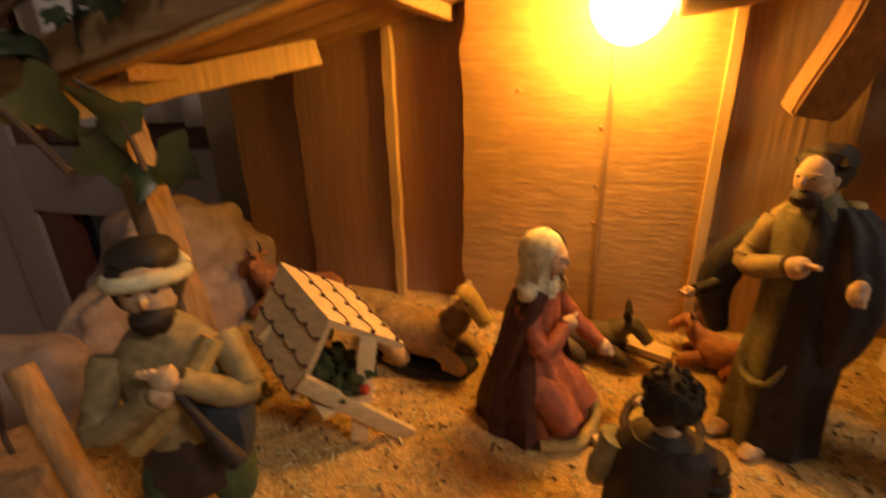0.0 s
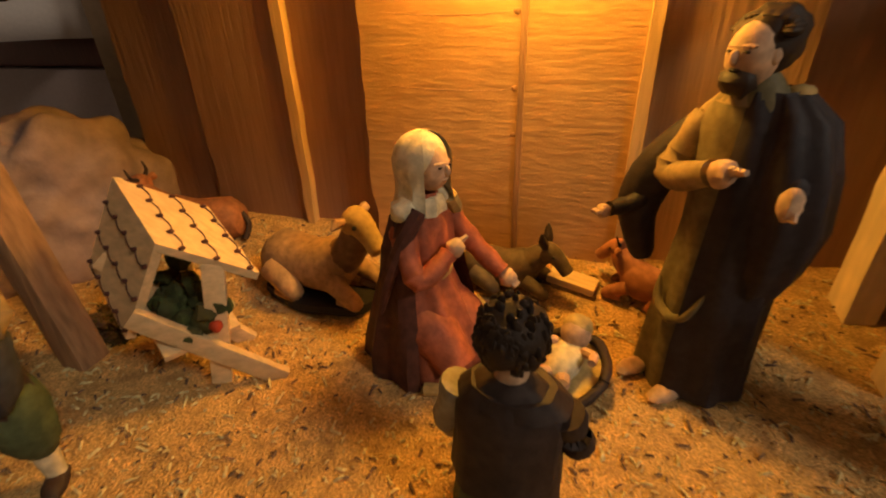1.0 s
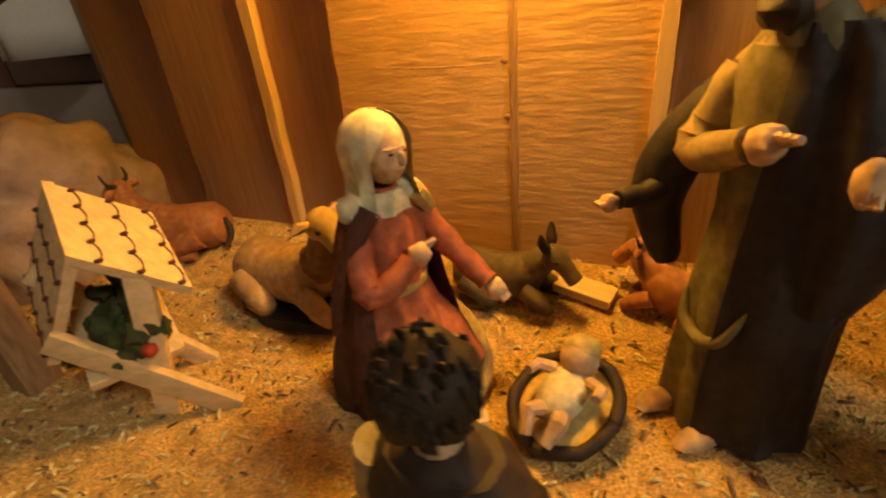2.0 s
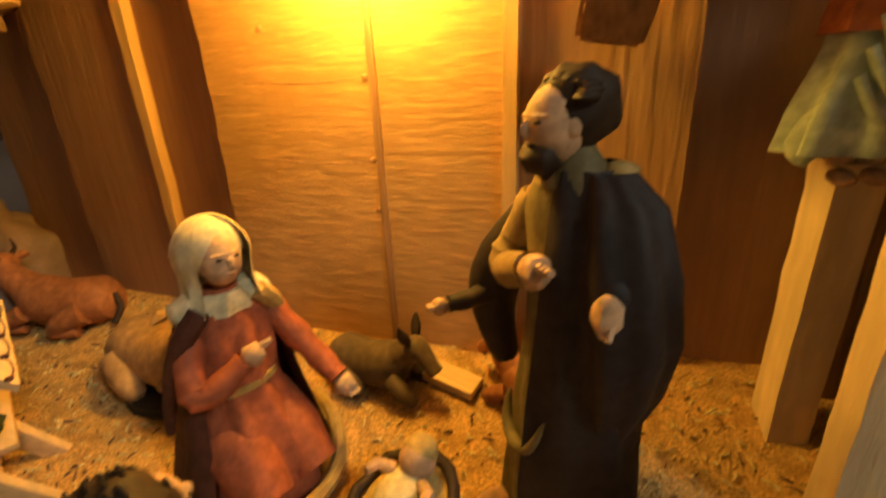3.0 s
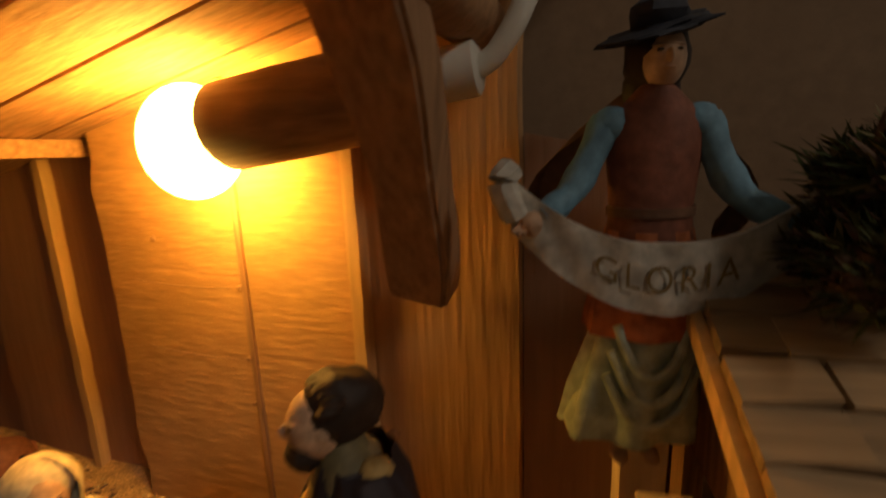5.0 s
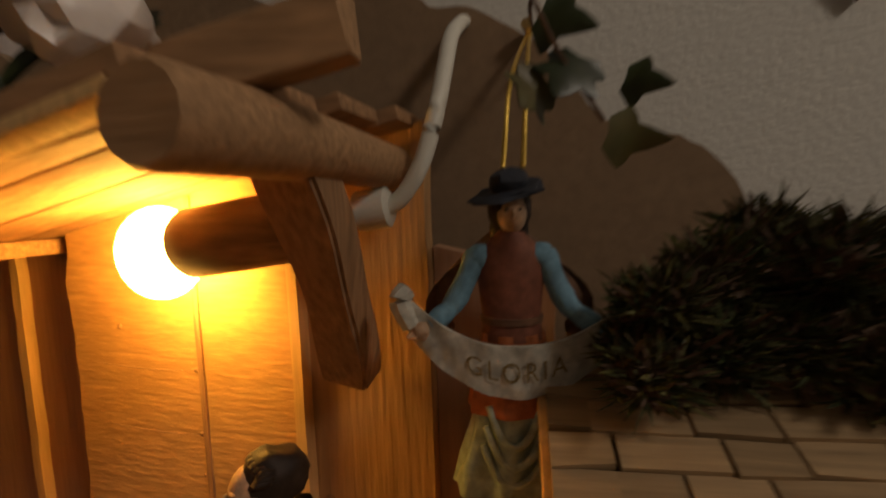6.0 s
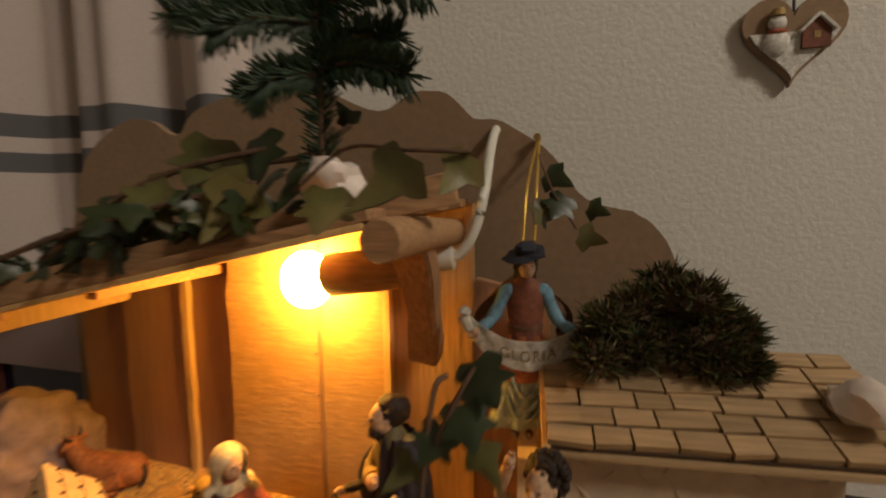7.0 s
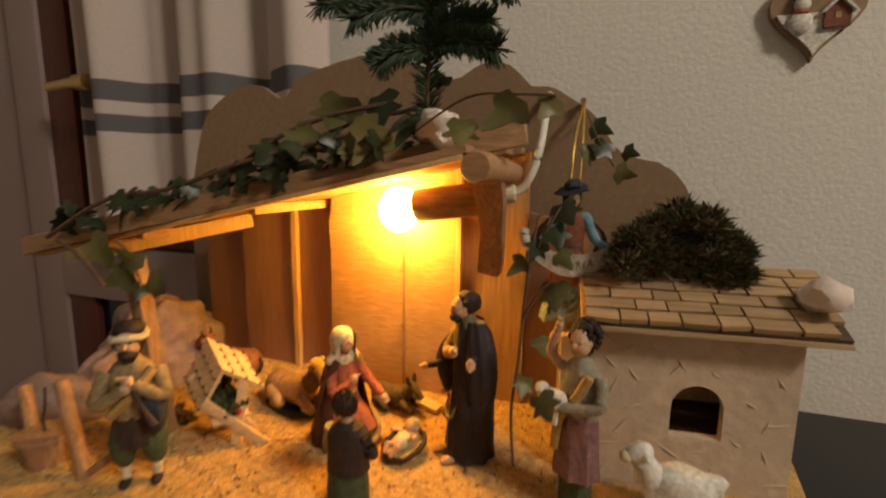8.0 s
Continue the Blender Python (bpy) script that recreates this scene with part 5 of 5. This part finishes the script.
def fir_twig(at):
    t = thing("fir_twig", at, label="dark green fir twig with flat rows of needles, stuck upright", category="fir twig")
    rnd = random.Random(21)
    branches = [[(0, 0, -6.5), (0.1, 0, 1.0), (-0.1, 0.1, 4.5), (0.2, 0, 8.0)], [(0, 0, 3.4), (-3.5, -0.4, 4.2), (-8.5, -0.8, 4.0)], [(0, 0, 3.4), (3.0, -0.4, 4.4), (6.3, -0.6, 3.6)],
                [(0.1, 0, 0.6), (2.5, -0.8, 0.6), (5.4, -1.2, -0.3)], [(0, 0, 3.0), (-2.5, -1.5, 3.0), (-5.0, -2.2, 2.2)], [(0.2, 0, 6.0), (-3.0, 0, 7.5), (-7, 0, 8.5)], [(0.2, 0, 6.0), (3.0, 0, 7.5), (7, 0, 8.2)],
                [(0, 0, 0.4), (-1.8, -1.0, 0.2), (-3.2, -1.4, -0.8)], [(0.1, 0, 1.0), (2.2, -0.2, 2.0), (4.6, -0.4, 1.7)]]
    bm = bmesh.new()
    nb = bmesh.new()
    for b in branches:
        pts = smooth_path(b, 8)
        tube(bm, pts, [0.2 - 0.12 * k / len(pts) for k in range(len(pts))], 0, 6)
        for a, c in zip(pts, pts[1:]):
            d = (c - a).normalized()
            s = d.cross(Vector((0, 1, 0.2))).normalized()
            for k in range(5):
                p = a.lerp(c, k / 5)
                for side in (-1, 1, -1, 1, 0):
                    if side == 0 and k % 2:
                        continue
                    n = (s * side * 0.9 + d * rnd.uniform(0.35, 0.75) + Vector((rnd.uniform(-0.25, 0.25), rnd.uniform(-0.7, 0.2), rnd.uniform(-0.2, 0.2)))).normalized()
                    l = rnd.uniform(1.0, 1.6)
                    w = n.cross(Vector((0, 1, 0))).normalized() * 0.065
                    up = Vector((0, -0.03, 0))
                    v = [nb.verts.new(q) for q in (p - w, p + w, p + n * l * 0.85 + w * 0.8, p + n * l, p + n * l * 0.85 - w * 0.8, p + n * l * 0.4 + up * 2)]
                    for i, j in ((0, 1), (1, 2), (2, 3), (3, 4), (4, 0)):
                        nb.faces.new((v[i], v[j], v[5]))
    part("stem", bm, "stem", t)
    part("needles", nb, "needle", t, smooth=False)["kind"] = "stuff"
    t.matrix_basis = t.matrix_basis @ Matrix.Scale(0.85, 4)


def moss_clump(at, size=1.0, blades=20000, label="thick dark green clump of moss lying on the shingle roof"):
    rnd = random.Random(31)
    bm = bmesh.new()
    heaps = []
    for k in range(34):
        u = -1 + 2 * (k + 0.5) / 34
        high = 1.5 * math.sqrt(1 - u * u) + 0.35 * math.sin(5 * u + 1)
        heaps.append((Vector((3.3 * u, rnd.uniform(-1.0, 1.2), rnd.uniform(-1.5, high))), rnd.uniform(0.75, 1.2)))
    for k, (c, r) in enumerate(heaps):
        ball(bm, c, (r * 0.7, r * 0.6, r * 0.6), 1, 0.6, 10, seed=k)
    for k in range(blades):
        c, r = heaps[rnd.randrange(len(heaps))]
        d = Vector((rnd.gauss(0, 1), rnd.gauss(-0.25, 1), rnd.gauss(0.35, 1))).normalized()
        p = c + Vector((d.x * r, d.y * r * 0.9, d.z * r * 0.85)) * rnd.uniform(0.55, 0.95)
        n = (d * 0.8 + Vector((rnd.uniform(-0.5, 0.5), rnd.uniform(-0.5, 0.3), rnd.uniform(-0.1, 0.8)))).normalized()
        l = rnd.uniform(0.2, 0.55) * (1.7 if rnd.random() < 0.08 else 1)
        w = n.cross(Vector((rnd.uniform(-1, 1), rnd.uniform(-1, 1), 0.3))).normalized() * rnd.uniform(0.03, 0.065)
        bend = Vector((rnd.uniform(-0.25, 0.25), rnd.uniform(-0.25, 0.25), rnd.uniform(-0.1, 0.15)))
        v = [bm.verts.new(q) for q in (p - w, p + w, p + n * l * 0.6 + w * 0.8 + bend * 0.4, p + n * l + bend, p + n * l * 0.6 - w * 0.8 + bend * 0.4)]
        mi = 1 if rnd.random() < 0.22 else (2 if rnd.random() < 0.14 else 0)
        bm.faces.new((v[0], v[1], v[2], v[4])).material_index = mi
        bm.faces.new((v[4], v[2], v[3])).material_index = mi
    bmesh.ops.scale(bm, vec=(size, size, size * 0.9), verts=bm.verts)
    solid("moss_clump", bm, ["moss", "stem", "leaf_light"], at, (0, 4, 14), label, "moss", kind="stuff", smooth=False)


# ---------------------------------------------------------------- everything in its place
room()
curtain()
heart()
table_and_base()
mountain()
stable()
lamp()


def figure(name, made, at, turn, label, category="figurine", scale=1.0):
    bm, mats = made
    bmesh.ops.scale(bm, vec=(scale,) * 3, verts=bm.verts)
    return solid(name, bm, mats, (at[0], at[1], at[2] if len(at) > 2 else ground_z(at[0], at[1]) - 0.05), (0, 0, turn), label, category)


figure("woman_figurine", kneeling_woman(), (-2.1, -6.0), 70, "kneeling woman figure in a rust dress with a cream veil", scale=1.03)
figure("man_figurine", standing_carpenter(), (7.1, -4.6), -50, "standing bearded man figure in an olive robe and dark cloak", scale=1.08)
figure("angel_figurine", hanging_angel(), (13.4, -1.5, 9.9), 12, "blue-sleeved angel figure holding a lettered scroll, on a gold cord", scale=1.03)
figure("herdsman_figurine", bearded_herdsman(), (-12.0, -14.8), 38, "bearded herdsman figure with a white headband and green breeches", scale=0.98)
figure("boy_figurine", boy_from_behind(), (1.7, -12.1), 172, "dark-haired boy figure in a brown coat before the cradle", scale=0.85)
figure("shepherd_figurine", shepherd_with_lamb(), (14.8, -8.0), -26, "curly-haired shepherd figure carrying a white lamb", scale=0.98)
figure("ox_figurine", lying_beast("red_ox", "umber", 1.2, "short", True, 0.95), (-17.3, -1.3), 196, "resting red-brown ox figure beside the pale stone")
figure("foal_figurine", lying_beast("tan", "black", 1.8, "short", False, 1.0, True, "ochre", "tan_dark"), (-8.6, -3.3), -10, "resting tan calf figure on a dark plinth")
figure("donkey_figurine", lying_beast("donkey", "umber", 0.8, "long", False, 0.7), (0.0, -1.7), -8, "resting grey-brown donkey figure with long ears")
figure("calf_figurine", lying_beast("red_ox", "umber", 1.2, "short", True, 0.62), (6.1, -1.7), 160, "small resting red-brown horned calf figure")
figure("sheep_figurine", standing_sheep(), (20.6, -7.6), 8, "standing white sheep figure in front of the plaster house", scale=1.0)
child_in_cradle()
manger_hut()
well()
house()

bm = bmesh.new()
box(bm, (-1.05, -0.5, -0.18), (1.05, 0.5, 0.18), 0, 0.05)
solid("wood_chip_block", bm, "pine", (2.9, -1.3, ground_z(2.9, -1.3) + 0.25), (4, 6, -14), "small flat offcut of pine lying on the sand", "wood block")
bm = bmesh.new()
box(bm, (-0.3, -0.24, -0.2), (0.3, 0.24, 0.2), 0, 0.08)
solid("wood_pebble", bm, "pine", (0.55, -7.25, ground_z(0.55, -7.25) + 0.25), (10, 0, 30), "small pale wooden lump on the sand", "wood block")
stone("large_stone", (-24.2, -3.4, 4.0), (6.0, 3.0, 5.2), "rock", "large pale pink salt stone leaning at the stable side", "stone", 2.0, 5, 0.5)
# stone shape that stands in for a pale sack-like thing
stone("sack_stone", (-25.6, -11.5, 1.8), (3.6, 2.2, 2.6), "rock", "rounded pale sack-like lump beside the timber frame", "stone", 5.0, 4, 0.25)
stone("quartz_stone", (5.6, -7.6, 23.5), (1.9, 1.2, 1.2), "quartz", "pale rose quartz lump lying on the stable roof", "quartz", 3.1, 3, 0.6)
stone("quartz_stone", (27.6, -3.4, 14.3), (1.35, 1.1, 0.9), "quartz", "milky quartz lump lying on the shingle roof", "quartz", 7.7, 2, 0.6)
moss_clump((20.5, -1.5, 16.4), 1.2)
moss_clump((-16.2, -8.6, 1.2), 0.42, 3000, "small dark moss tuft on the sand at the corner post")
fir_twig((4.6, -6.6, 28.1))

bm = bmesh.new()
tube(bm, smooth_path([(13.2, -1.3, 20.6), (13.3, 0.4, 23.6), (13.5, 4.7, 26.4)]), 0.085, 0, 6)
tube(bm, smooth_path([(13.8, -1.3, 20.6), (13.8, 0.4, 23.6), (13.6, 4.7, 26.4)]), 0.085, 0, 6)
solid("gold_cord", bm, "gold", label="doubled gold cord that holds the angel at the board", category="cord")
bm = bmesh.new()
tube(bm, [(13.5, 4.3, 26.7), (13.6, 5.2, 26.5)], [0.25, 0.12], 0, 8)
solid("brass_nail", bm, "brass", label="brass nail in the mountain board", category="nail")

rnd = random.Random(77)
# garland along the roof
path = [(-26, -10.5, 15.6), (-20, -10, 18.6), (-14, -9.5, 19.6), (-8, -9.0, 21.4), (-3, -8.5, 22.6), (2, -8, 23.6)]
leaves = []
for k in range(96):
    u = k / 96
    x = -26.5 + 31 * u
    z = roof_z(x) + 0.9 + rnd.uniform(0, 1.9)
    leaves.append(((x, -9.4 + rnd.uniform(-0.6, 2.2), z), rnd.uniform(-55, 15), rnd.uniform(-45, 45), rnd.uniform(-85, 85), rnd.uniform(0.7, 1.6), rnd.choice((0, 1, 1, 3)) if u > 0.72 else rnd.choice((1, 1, 0))))
ivy("ivy_garland", "dark green ivy garland laid along the stable roof", [path, [(-24, -11, 15.5), (-21, -11.4, 14.5), (-18.5, -11.6, 12.5)], [(-10, -9, 20), (-6, -8, 23), (-2, -7.5, 24.5), (2, -7, 25.2)]], leaves)
# tuft round the foot of the fir twig
leaves = [((x, y, z), rx, ry, rz, s, n) for x, y, z, rx, ry, rz, s, n in (
    (-1.5, -6.5, 25.9, -20, 15, 20, 2.6, 2), (1.2, -6.8, 25.8, -10, -20, -10, 2.3, 0), (3.6, -6.8, 24.6, -15, 10, -20, 2.2, 1), (0.8, -9.4, 23.4, -12, -60, 10, 2.6, 3), (-2.8, -8.0, 23.6, -30, 40, 0, 2.4, 2),
    (2.6, -9.6, 23.6, -10, 25, 15, 2.5, 3), (4.8, -4.0, 26.6, -20, 160, 0, 1.2, 1), (-5.5, -8.0, 22.8, -35, 30, 10, 2.2, 0), (4.6, -6.2, 24.0, -25, -35, 0, 2.0, 0))]
ivy("ivy_tuft", "ivy tuft with pale and dark leaves at the fir twig", [[(-3, -6, 23.5), (0, -6, 24.6), (3, -5.5, 25), (4.8, -4, 26.6)]], leaves)
# shoot that rises before the angel
stem = [(12.5, -17.2, 9.0), (12.4, -17.5, 11.5), (12.6, -17.5, 13.6), (12.8, -17.5, 16.6), (13.1, -17.5, 19.0), (13.3, -17.2, 19.3)]
# the low leaves take the pale material in place of yellow lamplight
leaves = [((x, y, z), rx, ry, rz, s, n) for x, y, z, rx, ry, rz, s, n in (
    (12.7, -17.5, 17.6, -8, 40, -15, 0.8, 3), (13.8, -17.6, 16.8, -8, -12, -10, 0.95, 2), (13.7, -17.6, 18.9, -12, -15, 15, 0.8, 0), (13.3, -17.5, 18.3, -10, 35, 5, 0.7, 0), (13.9, -17.4, 19.7, -20, -30, 10, 0.85, 0),
    (13.9, -17.3, 17.9, -15, -40, 10, 0.75, 3), (13.4, -17.3, 12.2, -20, -40, 0, 0.95, 2), (14.1, -17.4, 16.2, -15, 40, 0, 0.7, 2), (12.9, -17.4, 12.9, -15, 20, 20, 0.7, 2), (13.3, -17.4, 14.6, -15, -20, 20, 0.7, 3))]
ivy("ivy_shoot", "thin ivy shoot with pointed leaves rising before the angel", [stem, [(13.0, -17.5, 17.6), (13.4, -17.6, 18.6), (13.9, -17.4, 19.6)], [(12.7, -17.5, 15.2), (13.2, -17.6, 16.3), (13.8, -17.6, 16.9)]], leaves, 0.06)
# tip that hangs from above, near the angel's head
leaves = [((14.5, -3.8, 24.0), -15, -60, 10, 1.3, 1), ((15.4, -3.8, 22.9), -20, 30, 0, 1.2, 0), ((14.6, -3.9, 22.4), -10, 50, 30, 1.1, 2), ((16.0, -3.7, 21.1), -25, -75, 20, 1.2, 3), ((16.4, -3.4, 22.4), -15, -70, 0, 1.0, 1),
          ((11.7, -15.0, 23.9), -15, 35, -20, 1.7, 3), ((13.3, -14.8, 23.8), -12, 38, 10, 1.1, 3), ((9.3, -14.6, 23.1), -15, 5, 10, 1.2, 2)]
ivy("ivy_tip", "ivy tips that reach forward over the roof edge", [[(5.0, -9.5, 23.2), (9.0, -13.0, 24.3), (11.7, -15.0, 24.0), (13.3, -14.9, 23.9)], [(14.0, 4.6, 25.6), (14.0, 0.0, 25.2), (14.3, -3.4, 24.4), (14.9, -3.9, 23.0), (15.9, -3.7, 21.4)]], leaves, 0.06)
# sprig hanging over the corner post
leaves = [((-16.8, -10.4, 13.6), -10, 150, 0, 2.0, 3), ((-15.4, -10.6, 13.0), -15, -70, 20, 1.9, 3), ((-17.8, -10.4, 13.4), 0, 60, 0, 1.9, 2), ((-19.7, -10.2, 15.2), -20, 70, 0, 2.6, 3), ((-16.2, -10.4, 12.6), -10, 20, 30, 1.3, 1)]
ivy("ivy_sprig", "pale ivy sprig hanging from the roof edge", [[(-19.2, -10.0, 15.6), (-17.2, -10.3, 14.6), (-16.4, -10.4, 12.4)]], leaves, 0.12)
